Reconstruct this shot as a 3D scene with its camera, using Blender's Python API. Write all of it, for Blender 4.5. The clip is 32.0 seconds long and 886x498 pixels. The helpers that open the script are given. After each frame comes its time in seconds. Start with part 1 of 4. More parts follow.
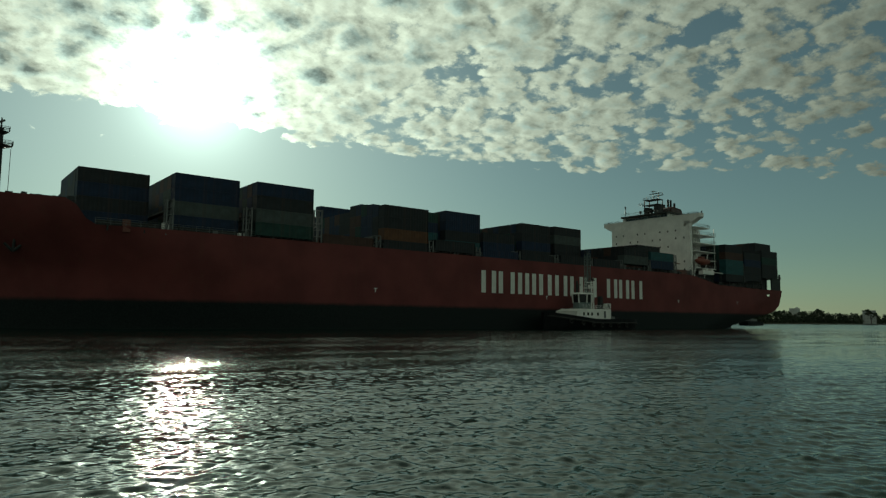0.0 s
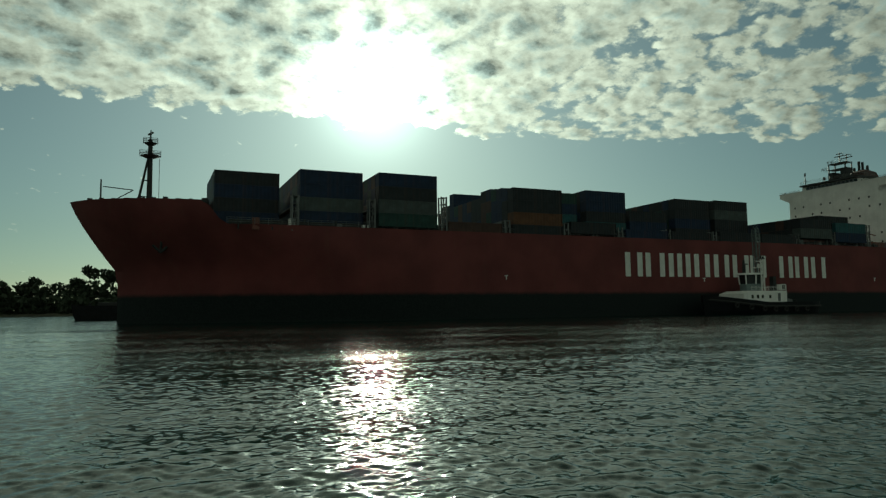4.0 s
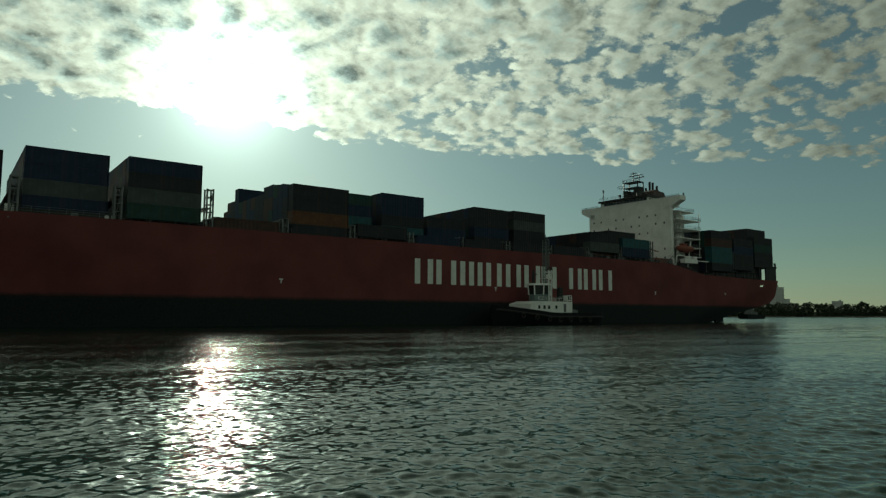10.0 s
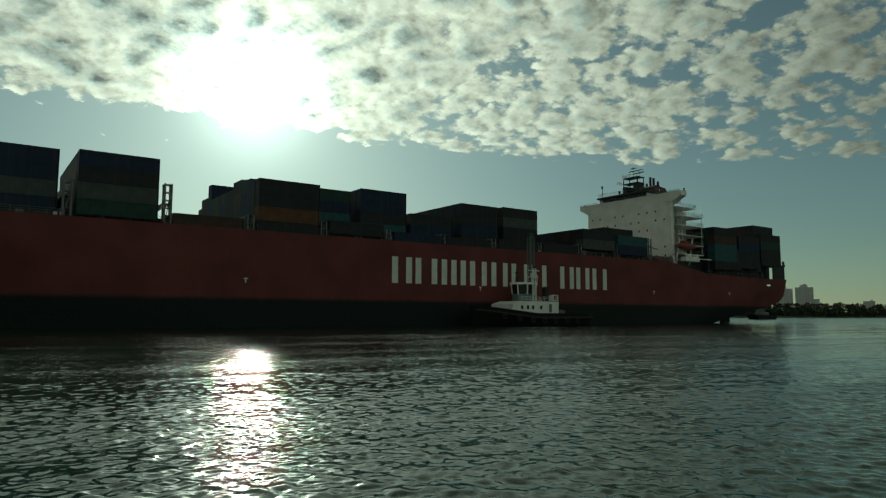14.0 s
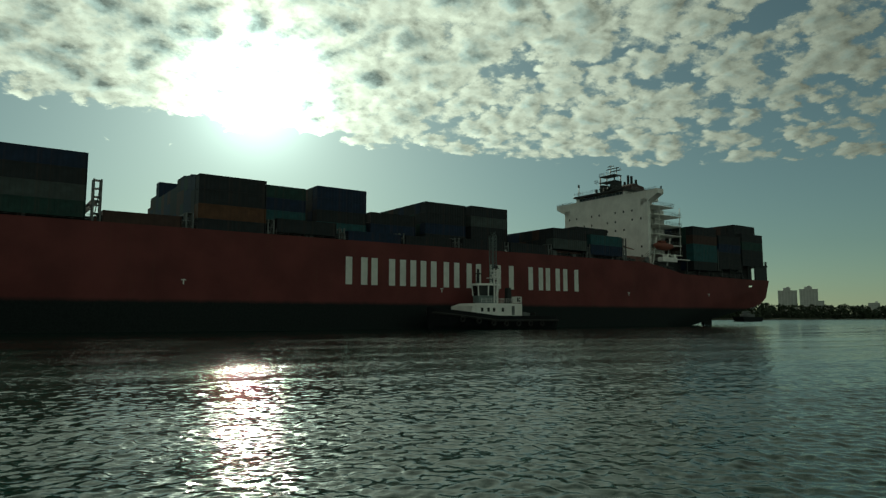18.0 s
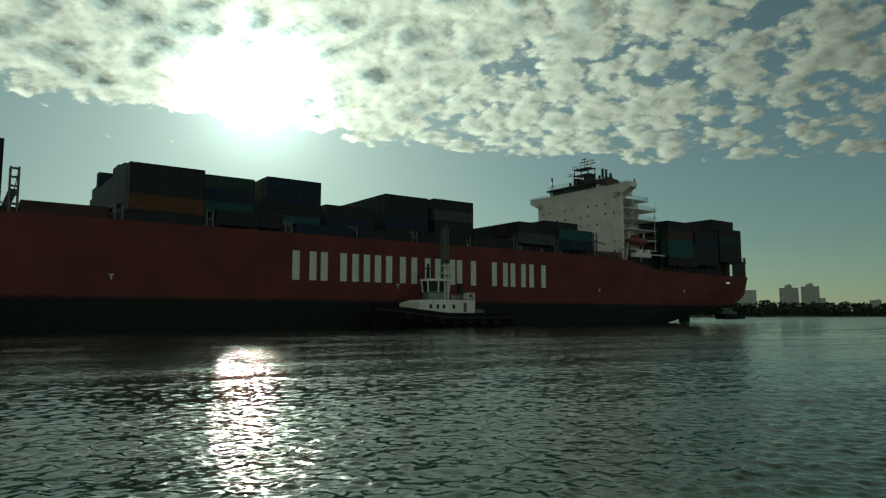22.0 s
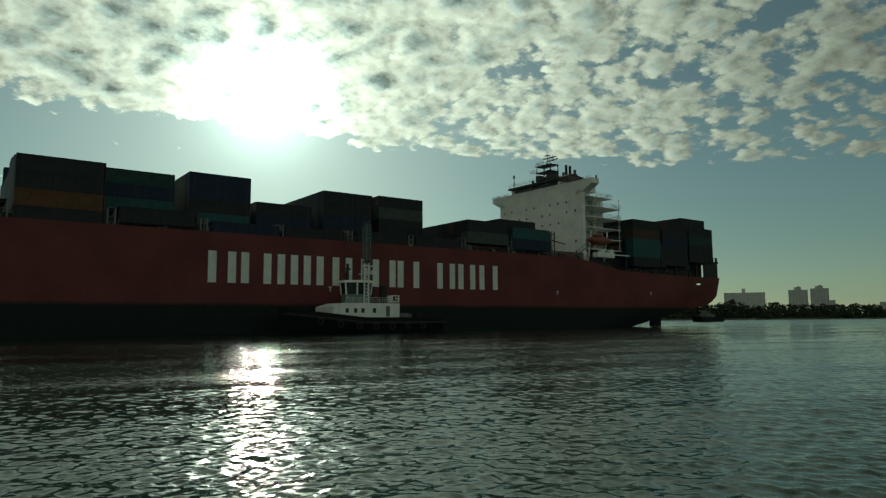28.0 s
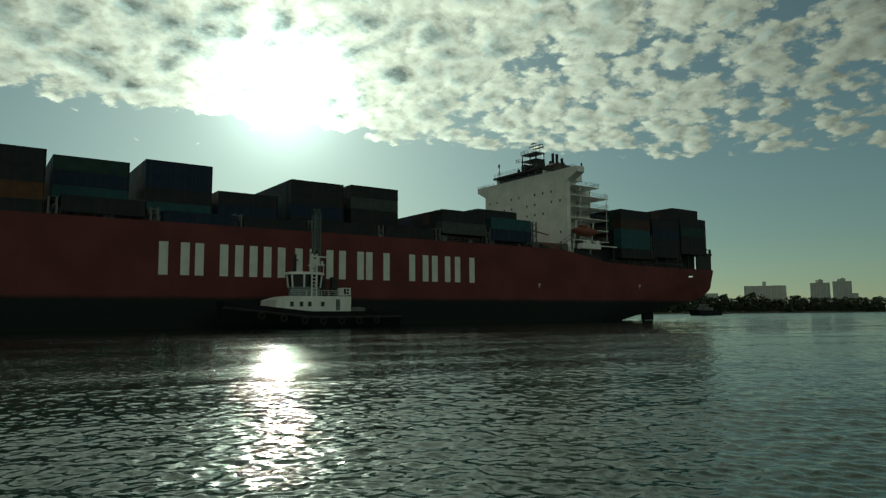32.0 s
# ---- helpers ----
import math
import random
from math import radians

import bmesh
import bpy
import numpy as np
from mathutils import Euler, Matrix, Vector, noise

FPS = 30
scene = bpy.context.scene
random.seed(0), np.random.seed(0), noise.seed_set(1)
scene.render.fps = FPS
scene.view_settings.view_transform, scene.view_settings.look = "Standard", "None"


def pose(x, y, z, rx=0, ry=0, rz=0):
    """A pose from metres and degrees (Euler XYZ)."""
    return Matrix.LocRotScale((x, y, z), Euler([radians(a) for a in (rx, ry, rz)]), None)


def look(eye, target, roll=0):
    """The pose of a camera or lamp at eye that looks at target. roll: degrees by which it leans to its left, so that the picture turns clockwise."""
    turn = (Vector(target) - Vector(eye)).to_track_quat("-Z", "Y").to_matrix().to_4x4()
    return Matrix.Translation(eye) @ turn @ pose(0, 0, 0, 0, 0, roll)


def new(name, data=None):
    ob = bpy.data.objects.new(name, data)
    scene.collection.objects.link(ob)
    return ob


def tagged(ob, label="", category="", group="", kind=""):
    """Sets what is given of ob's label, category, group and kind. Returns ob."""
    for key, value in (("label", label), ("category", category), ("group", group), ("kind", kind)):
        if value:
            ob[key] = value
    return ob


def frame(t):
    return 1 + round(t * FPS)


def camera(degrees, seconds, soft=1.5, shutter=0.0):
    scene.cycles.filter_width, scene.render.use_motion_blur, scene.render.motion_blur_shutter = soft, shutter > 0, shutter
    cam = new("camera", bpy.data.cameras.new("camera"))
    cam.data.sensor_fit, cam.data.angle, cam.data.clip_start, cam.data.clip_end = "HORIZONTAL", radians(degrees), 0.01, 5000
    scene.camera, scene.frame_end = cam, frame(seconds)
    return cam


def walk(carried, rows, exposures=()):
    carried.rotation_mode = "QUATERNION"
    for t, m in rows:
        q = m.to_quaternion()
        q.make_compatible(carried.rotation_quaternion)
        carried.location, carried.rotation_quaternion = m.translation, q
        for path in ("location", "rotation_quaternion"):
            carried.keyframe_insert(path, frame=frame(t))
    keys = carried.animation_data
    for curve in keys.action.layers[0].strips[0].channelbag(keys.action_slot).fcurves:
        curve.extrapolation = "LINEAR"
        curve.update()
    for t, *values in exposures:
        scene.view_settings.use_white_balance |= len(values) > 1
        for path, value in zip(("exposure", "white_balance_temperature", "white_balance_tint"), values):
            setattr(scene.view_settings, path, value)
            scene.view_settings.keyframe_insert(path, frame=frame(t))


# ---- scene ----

EYE = Vector((0.0, 0.0, 2.4))
DEG = math.pi / 180


def aim(yaw, pitch, roll):
    """A pose of the camera on the quay: yaw clockwise from +y, pitch up, roll, in degrees."""
    y, p = yaw * DEG, pitch * DEG
    way = Vector((math.sin(y) * math.cos(p), math.cos(y) * math.cos(p), math.sin(p)))
    return look(EYE, EYE + way * 100, roll)


cam = camera(66.8, 32.0, soft=1.3)
walk(cam, [
    (0, aim(40.27, 5.92, 0.58)),
    (0.5, aim(40.13, 5.58, 0.37)),
    (1, aim(40.21, 5.42, 0.37)),
    (1.5, aim(40.20, 5.49, 0.44)),
    (2, aim(40.05, 5.59, 0.33)),
    (2.5, aim(39.02, 5.52, 0.29)),
    (3, aim(32.83, 5.21, 0.00)),
    (3.5, aim(27.61, 4.91, -0.49)),
    (4, aim(25.20, 4.97, -0.70)),
    (4.5, aim(26.60, 5.00, -0.43)),
    (5, aim(31.60, 5.03, -0.17)),
    (5.5, aim(36.51, 5.08, 0.11)),
    (6, aim(40.08, 5.65, 0.47)),
    (6.5, aim(43.22, 5.70, 0.43)),
    (7, aim(44.45, 5.84, 0.35)),
    (7.5, aim(43.54, 5.66, 0.14)),
    (8, aim(41.81, 5.87, 0.13)),
    (8.5, aim(38.86, 5.99, 0.00)),
    (9, aim(37.84, 5.84, 0.07)),
    (9.5, aim(37.84, 5.72, 0.08)),
    (10, aim(37.49, 5.49, 0.25)),
    (10.5, aim(37.12, 5.56, 0.02)),
    (11, aim(36.42, 5.45, -0.05)),
    (11.5, aim(35.94, 5.32, -0.12)),
    (12, aim(35.51, 5.36, -0.31)),
    (12.5, aim(35.45, 5.30, -0.08)),
    (13, aim(35.50, 5.49, 0.10)),
    (13.5, aim(35.52, 5.42, 0.11)),
    (14, aim(35.53, 5.56, 0.18)),
    (14.5, aim(35.51, 5.65, 0.13)),
    (16.5, aim(35.33, 5.73, -0.03)),
    (17, aim(35.35, 5.83, 0.04)),
    (17.5, aim(35.43, 5.75, 0.01)),
    (18, aim(35.25, 5.81, 0.00)),
    (18.5, aim(35.20, 5.88, -0.05)),
    (19, aim(35.13, 5.86, -0.11)),
    (19.5, aim(35.02, 5.76, -0.18)),
    (20, aim(34.99, 5.81, -0.12)),
    (20.5, aim(35.07, 5.85, -0.09)),
    (21, aim(35.22, 5.70, -0.12)),
    (21.5, aim(35.15, 5.68, -0.08)),
    (22, aim(35.15, 5.58, 0.01)),
    (22.5, aim(35.18, 5.76, 0.03)),
    (23, aim(35.15, 5.79, -0.11)),
    (23.5, aim(35.03, 5.72, -0.12)),
    (24, aim(34.96, 5.72, -0.02)),
    (24.5, aim(34.70, 5.88, -0.07)),
    (25, aim(34.68, 5.85, -0.01)),
    (25.5, aim(34.50, 5.91, -0.17)),
    (27.5, aim(34.53, 6.06, -0.30)),
    (28, aim(34.56, 5.94, -0.32)),
    (28.5, aim(34.43, 5.78, -0.46)),
    (29, aim(34.36, 5.76, -0.36)),
    (29.5, aim(34.30, 5.45, -0.36)),
    (30, aim(34.16, 5.22, -0.37)),
    (30.5, aim(33.70, 5.39, -0.44)),
    (31, aim(33.49, 5.41, -0.38)),
    (31.5, aim(33.44, 5.40, -0.28)),
    (32, aim(33.10, 5.41, -0.37)),
], exposures=[(0, 0.0, 6200, -14), (32, 0.0, 6200, -14)])

# ---- sky, sun, exposure ----
SUN_AZ, SUN_EL = 19.4 * DEG, 18.0 * DEG
SUN_WAY = Vector((math.sin(SUN_AZ) * math.cos(SUN_EL), math.cos(SUN_AZ) * math.cos(SUN_EL), math.sin(SUN_EL)))


class Nodes:
    """A short way to write node graphs."""

    def __init__(self, tree):
        self.tree = tree
        tree.nodes.clear()

    def add(self, kind, **values):
        node = self.tree.nodes.new(kind)
        for key, value in values.items():
            if key in node.inputs:
                self.put(node.inputs[key], value)
            else:
                setattr(node, key, value)
        return node

    def put(self, socket, value):
        if isinstance(value, bpy.types.NodeSocket):
            self.tree.links.new(value, socket)
        else:
            socket.default_value = value

    def math(self, op, a, b=0.0, c=0.0, clamp=False):
        n = self.tree.nodes.new("ShaderNodeMath")
        n.operation, n.use_clamp = op, clamp
        for s, v in zip(n.inputs, (a, b, c)):
            self.put(s, v)
        return n.outputs[0]

    def mix(self, fac, a, b, blend="MIX"):
        n = self.tree.nodes.new("ShaderNodeMix")
        n.data_type, n.blend_type = "RGBA", blend
        for i, v in ((0, fac), (6, a), (7, b)):
            self.put(n.inputs[i], v)
        return n.outputs[2]

    def ramp(self, fac, lo, hi, a=0.0, b=1.0):
        n = self.tree.nodes.new("ShaderNodeMapRange")
        n.interpolation_type = "SMOOTHSTEP"
        for i, v in enumerate((fac, lo, hi, a, b)):
            self.put(n.inputs[i], v)
        return n.outputs[0]

    def noise(self, vector, scale, detail=3.0, rough=0.55, distortion=0.0):
        n = self.tree.nodes.new("ShaderNodeTexNoise")
        for key, v in (("Vector", vector), ("Scale", scale), ("Detail", detail), ("Roughness", rough), ("Distortion", distortion)):
            self.put(n.inputs[key], v)
        return n.outputs[0]


def make_world():
    world = bpy.data.worlds.new("sky")
    scene.world = world
    world.use_nodes = True
    n = Nodes(world.node_tree)
    sky = n.add("ShaderNodeTexSky", sky_type="NISHITA", sun_disc=False, sun_elevation=SUN_EL, sun_rotation=SUN_AZ,
                altitude=0.0, air_density=1.0, dust_density=0.25, ozone_density=1.5)
    way = n.add("ShaderNodeTexCoord").outputs["Generated"]
    sep = n.add("ShaderNodeSeparateXYZ", Vector=way)
    up = n.math("MAXIMUM", sep.outputs[2], 0.04)
    px, py = n.math("DIVIDE", sep.outputs[0], up), n.math("DIVIDE", sep.outputs[1], up)
    # the edge of the cloud layer
    flat = n.add("ShaderNodeCombineXYZ", X=px, Y=py, Z=0.0).outputs[0]
    right = n.math("MAXIMUM", n.math("SUBTRACT", px, 2.0), 0.0)
    edge = n.math("SUBTRACT", n.math("SUBTRACT", 3.42, n.math("MULTIPLY", n.math("POWER", right, 1.6), 0.27)), py)
    edge = n.math("ADD", edge, n.math("MULTIPLY", n.math("SUBTRACT", n.noise(flat, 2.6, 5.0, 0.6), 0.5), n.ramp(px, 0.6, 2.2, 0.30, 0.75)))
    inside = n.ramp(edge, -0.30, 0.30)
    broad = n.math("MULTIPLY", n.math("SUBTRACT", n.noise(flat, 1.3, 3.0), 0.5), 0.55)
    thin_right = n.math("ADD", n.ramp(px, 0.9, 2.4, -0.70, -0.13), n.ramp(px, 2.4, 4.2, 0.0, 0.28))

    def puffs(vector):
        """Heaped cells with soft ragged rims: the depth of cloud over a point of the ceiling."""
        warp = n.add("ShaderNodeTexNoise", Vector=vector, Scale=17.0, Detail=6.0, Roughness=0.62)
        shift = n.add("ShaderNodeVectorMath", operation="SCALE", Vector=warp.outputs["Color"], Scale=0.085).outputs[0]
        bent = n.add("ShaderNodeVectorMath", operation="ADD")
        n.put(bent.inputs[0], vector)
        n.put(bent.inputs[1], shift)
        big = n.add("ShaderNodeTexVoronoi", Vector=bent.outputs[0], Scale=14.5, feature="SMOOTH_F1", Smoothness=0.30, Randomness=1.0)
        small = n.add("ShaderNodeTexVoronoi", Vector=bent.outputs[0], Scale=33.0, feature="SMOOTH_F1", Smoothness=0.30, Randomness=1.0)
        body = n.math("SUBTRACT", 1.24, n.math("MULTIPLY", big.outputs["Distance"], 1.30))
        body = n.math("SUBTRACT", body, n.math("MULTIPLY", small.outputs["Distance"], 0.55))
        fine = n.noise(vector, 38.0, 7.0, 0.66)
        return n.math("ADD", body, n.math("MULTIPLY", n.math("SUBTRACT", fine, 0.5), 0.62))

    # heaps stand up from the ceiling, so they look less flattened than a flat pattern would
    lift = n.math("ADD", n.math("MAXIMUM", sep.outputs[2], 0.0), 0.35)
    heap = n.add("ShaderNodeCombineXYZ", X=n.math("DIVIDE", sep.outputs[0], lift), Y=n.math("DIVIDE", sep.outputs[1], lift), Z=0.0).outputs[0]
    raw = puffs(heap)
    toward = n.add("ShaderNodeVectorMath", operation="ADD")
    n.put(toward.inputs[0], heap)
    toward.inputs[1].default_value = (-0.008, 0.016, 0.0)
    relief = n.math("SUBTRACT", raw, puffs(toward.outputs[0]))
    body = n.math("ADD", raw, n.math("SUBTRACT", broad, thin_right))
    body = n.math("ADD", body, n.math("MULTIPLY", n.math("SUBTRACT", n.noise(heap, 5.0, 3.0), 0.5), 0.5))
    body = n.math("ADD", body, n.math("MULTIPLY", n.math("SUBTRACT", inside, 1.0), 1.5))
    cover = n.ramp(body, 0.10, 0.46)
    bulk = n.math("MULTIPLY", n.math("SUBTRACT", n.noise(heap, 9.0, 6.0, 0.6), 0.5), 0.75)
    thick = n.ramp(n.math("SUBTRACT", n.math("ADD", raw, bulk), n.math("MULTIPLY", thin_right, 0.5)), 0.42, 1.30)
    thick = n.math("MULTIPLY", thick, n.ramp(edge, -0.05, 0.40))
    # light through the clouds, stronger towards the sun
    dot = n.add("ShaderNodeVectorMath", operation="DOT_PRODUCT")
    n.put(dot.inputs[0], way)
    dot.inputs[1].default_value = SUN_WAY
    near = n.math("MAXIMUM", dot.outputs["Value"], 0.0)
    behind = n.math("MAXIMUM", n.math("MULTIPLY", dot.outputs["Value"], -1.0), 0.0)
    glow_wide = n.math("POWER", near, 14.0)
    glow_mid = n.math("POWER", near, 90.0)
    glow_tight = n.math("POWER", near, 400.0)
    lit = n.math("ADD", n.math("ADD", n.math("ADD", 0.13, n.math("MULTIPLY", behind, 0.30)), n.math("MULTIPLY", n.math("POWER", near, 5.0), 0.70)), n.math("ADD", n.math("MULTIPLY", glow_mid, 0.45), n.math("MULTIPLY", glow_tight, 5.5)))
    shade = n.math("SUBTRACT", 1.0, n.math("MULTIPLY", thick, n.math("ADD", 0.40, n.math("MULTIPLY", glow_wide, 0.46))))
    shade = n.math("ADD", shade, n.math("MULTIPLY", relief, 0.8))
    shade = n.math("MINIMUM", n.math("MAXIMUM", shade, 0.26), 1.5)
    white = n.mix(thick, (0.97, 0.96, 0.81, 1), (0.76, 0.88, 0.83, 1))
    cloud = n.add("ShaderNodeVectorMath", operation="SCALE")
    n.put(cloud.inputs[0], white)
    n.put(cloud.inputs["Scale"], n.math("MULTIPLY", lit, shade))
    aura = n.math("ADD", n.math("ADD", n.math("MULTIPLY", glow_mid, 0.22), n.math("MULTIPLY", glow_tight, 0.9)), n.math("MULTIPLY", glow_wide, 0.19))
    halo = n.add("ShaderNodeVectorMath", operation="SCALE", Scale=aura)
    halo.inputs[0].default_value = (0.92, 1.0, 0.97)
    clear = n.add("ShaderNodeVectorMath", operation="SCALE", Scale=SKY)
    hazy = n.add("ShaderNodeHueSaturation", Saturation=0.70)
    n.put(hazy.inputs["Color"], sky.outputs[0])
    n.put(clear.inputs[0], n.mix(1.0, hazy.outputs[0], (0.88, 1.0, 0.92, 1), "MULTIPLY"))
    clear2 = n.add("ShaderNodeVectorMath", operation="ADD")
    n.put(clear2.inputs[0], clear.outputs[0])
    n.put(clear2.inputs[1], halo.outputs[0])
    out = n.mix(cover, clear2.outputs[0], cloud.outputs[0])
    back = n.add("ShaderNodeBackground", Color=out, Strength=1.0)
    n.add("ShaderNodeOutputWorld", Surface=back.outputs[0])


SKY = 0.036
make_world()
sun = new("sun", bpy.data.lights.new("sun", "SUN"))
sun.data.energy, sun.data.angle, sun.data.color = 4.5, 0.5 * DEG, (1.0, 0.87, 0.73)
sun.matrix_basis = look(SUN_WAY * 300, (0, 0, 0))

# ---- materials ----


def material(name, color, rough=0.6, metal=0.0, var=0.25, scale=1.5, bump=0.1, grain=18.0, streak=0.0, tint=None, spec=0.5):
    """Paint, metal or stone: two scales of variation, fine relief and, on upright faces, streaks that run down."""
    m = bpy.data.materials.new(name)
    m.use_nodes = True
    n = Nodes(m.node_tree)
    at = n.add("ShaderNodeTexCoord").outputs["Object"]
    big, small = n.noise(at, scale, 4.0), n.noise(at, scale * grain, 3.0)
    dark = tuple(c * (1 - var) for c in color[:3]) + (1,)
    light = tuple(min(1, c * (1 + var)) for c in (tint or color)[:3]) + (1,)
    col = n.mix(n.ramp(big, 0.3, 0.7), dark, light)
    col = n.mix(n.math("MULTIPLY", n.ramp(small, 0.35, 0.75), 0.35 * var / 0.25), col, tuple(c * 0.6 for c in color[:3]) + (1,))
    if streak:
        long = n.add("ShaderNodeMapping", Vector=at, Scale=(1.6, 1.6, 0.05)).outputs[0]
        run = n.ramp(n.noise(long, 1.0, 5.0, 0.65), 0.5, 0.75)
        col = n.mix(n.math("MULTIPLY", run, streak), col, (0.10, 0.055, 0.035, 1))
    b = n.add("ShaderNodeBump", Height=small, Strength=bump, Distance=0.05)
    s = n.add("ShaderNodeBsdfPrincipled", Roughness=n.math("ADD", rough - 0.08, n.math("MULTIPLY", big, 0.16)), Metallic=metal, Normal=b.outputs[0])
    n.put(s.inputs["Base Color"], col)
    s.inputs["Specular IOR Level"].default_value = spec
    n.add("ShaderNodeOutputMaterial", Surface=s.outputs[0])
    return m


def hull_material():
    """Red topsides over dark antifouling, with a worn line between, rust runs and faint plate seams."""
    m = bpy.data.materials.new("hull_paint")
    m.use_nodes = True
    n = Nodes(m.node_tree)
    at = n.add("ShaderNodeTexCoord").outputs["Object"]
    z = n.add("ShaderNodeSeparateXYZ", Vector=at)
    big, small = n.noise(at, 0.12, 5.0), n.noise(at, 3.0, 4.0)
    red = n.mix(n.ramp(big, 0.3, 0.7), (0.108, 0.031, 0.031, 1), (0.160, 0.045, 0.044, 1))
    long = n.add("ShaderNodeMapping", Vector=at, Scale=(0.5, 0.5, 0.03)).outputs[0]
    run = n.ramp(n.noise(long, 1.0, 6.0, 0.7), 0.52, 0.75)
    red = n.mix(n.math("MULTIPLY", run, 0.45), red, (0.12, 0.055, 0.042, 1))
    low = n.mix(n.ramp(small, 0.3, 0.7), (0.006, 0.011, 0.012, 1), (0.014, 0.020, 0.020, 1))
    edge = n.math("ADD", z.outputs[2], n.math("MULTIPLY", n.math("SUBTRACT", n.noise(at, 0.6, 4.0), 0.5), 0.5))
    col = n.mix(n.ramp(edge, 5.3, 6.35), low, red)
    seam_x = n.math("ABSOLUTE", n.math("SUBTRACT", n.math("FRACT", n.math("DIVIDE", z.outputs[0], 11.5)), 0.5))
    seam_z = n.math("ABSOLUTE", n.math("SUBTRACT", n.math("FRACT", n.math("DIVIDE", z.outputs[2], 2.9)), 0.5))
    seam = n.math("MAXIMUM", n.ramp(seam_x, 0.494, 0.499), n.ramp(seam_z, 0.485, 0.497))
    dent = n.noise(at, 0.45, 3.0)
    hgt = n.math("ADD", n.math("MULTIPLY", dent, 1.0), n.math("MULTIPLY", seam, 0.12))
    b = n.add("ShaderNodeBump", Height=hgt, Strength=0.35, Distance=0.08)
    s = n.add("ShaderNodeBsdfPrincipled", Roughness=n.math("ADD", 0.55, n.math("MULTIPLY", small, 0.2)), Normal=b.outputs[0])
    s.inputs["Specular IOR Level"].default_value = 0.2
    n.put(s.inputs["Base Color"], col)
    n.add("ShaderNodeOutputMaterial", Surface=s.outputs[0])
    return m


def water_material():
    """River water: ripples too small for the mesh take over with distance."""
    m = bpy.data.materials.new("river_water")
    m.use_nodes = True
    n = Nodes(m.node_tree)
    at = n.add("ShaderNodeTexCoord").outputs["Object"]
    turn = n.add("ShaderNodeMapping", Vector=at, Rotation=(0, 0, 0.60), Scale=(1.0, 1.15, 1)).outputs[0]
    chop = n.noise(turn, 1.1, 2.0, 0.5, 0.4)
    ripple = n.noise(turn, 3.2, 2.0, 0.5, 0.4)
    fine = n.noise(turn, 11.0, 2.0, 0.5, 0.3)
    patch = n.ramp(n.noise(n.add("ShaderNodeMapping", Vector=at, Scale=(0.5, 1.6, 1)).outputs[0], 0.05, 3.0), 0.35, 0.65, 0.55, 1.15)
    dist = n.add("ShaderNodeVectorMath", operation="LENGTH", Vector=at).outputs["Value"]
    hgt = n.math("MULTIPLY", n.math("MULTIPLY", chop, n.ramp(dist, 40.0, 95.0)), 0.100)
    hgt = n.math("ADD", hgt, n.math("MULTIPLY", n.math("MULTIPLY", ripple, n.ramp(dist, 14.0, 55.0, 0.2, 1.0)), 0.056))
    hgt = n.math("ADD", n.math("MULTIPLY", hgt, n.ramp(dist, 170.0, 500.0, 1.0, 0.60)), n.math("MULTIPLY", fine, 0.0040))
    b = n.add("ShaderNodeBump", Height=n.math("MULTIPLY", hgt, patch), Strength=1.0, Distance=1.0)
    s = n.add("ShaderNodeBsdfPrincipled", Roughness=n.ramp(dist, 60.0, 400.0, 0.03, 0.16), IOR=1.333, Normal=b.outputs[0])
    s.inputs["Base Color"].default_value = (0.003, 0.022, 0.016, 1)
    n.add("ShaderNodeOutputMaterial", Surface=s.outputs[0])
    return m


def plain(name, color, rough=0.5, metal=0.0):
    return material(name, color, rough, metal, 0.12, 3.0, 0.03)


HULL = hull_material()
WATER = water_material()
WHITE = material("white_paint", (0.80, 0.80, 0.77), 0.5, 0, 0.08, 0.35, 0.05, 12, 0.10)
LETTER = material("letter_paint", (0.72, 0.74, 0.70), 0.55, 0, 0.08, 0.5, 0.02, 10, 0.15)
DECK = material("deck_paint", (0.16, 0.06, 0.045), 0.7, 0, 0.25, 0.6)
STEEL = material("grey_steel", (0.14, 0.15, 0.15), 0.55, 0.3, 0.25, 1.5)
DARK = material("dark_steel", (0.032, 0.036, 0.037), 0.55, 0.2, 0.25, 1.5, spec=0.3)
GLASS = plain("window_glass", (0.015, 0.02, 0.022), 0.12)
ORANGE = material("lifeboat_paint", (0.20, 0.055, 0.035), 0.6)
BUFF = material("funnel_paint", (0.06, 0.03, 0.028), 0.5, 0, 0.15, 0.6)
BOX_COLORS = {
    "dark blue": (0.014, 0.028, 0.060), "rust red": (0.13, 0.028, 0.020), "brown": (0.060, 0.036, 0.030),
    "grey": (0.062, 0.078, 0.076), "green": (0.020, 0.052, 0.045), "orange": (0.105, 0.052, 0.028),
    "white": (0.40, 0.42, 0.40), "teal": (0.028, 0.090, 0.100), "black": (0.022, 0.027, 0.031)}
BOX = {k: material("container_" + k.replace(" ", "_"), v, 0.6, 0, 0.18, 0.7, 0.06, 14, 0.35, spec=0.22) for k, v in BOX_COLORS.items()}
TUG_GREY = material("tug_grey", (0.13, 0.17, 0.17), 0.5, 0, 0.15, 0.8)
TUG_BLACK = material("tug_black", (0.008, 0.010, 0.012), 0.6, 0, 0.3, 0.8, spec=0.15)
RUBBER = material("rubber", (0.02, 0.02, 0.02), 0.85, 0, 0.3, 2.0, 0.3)
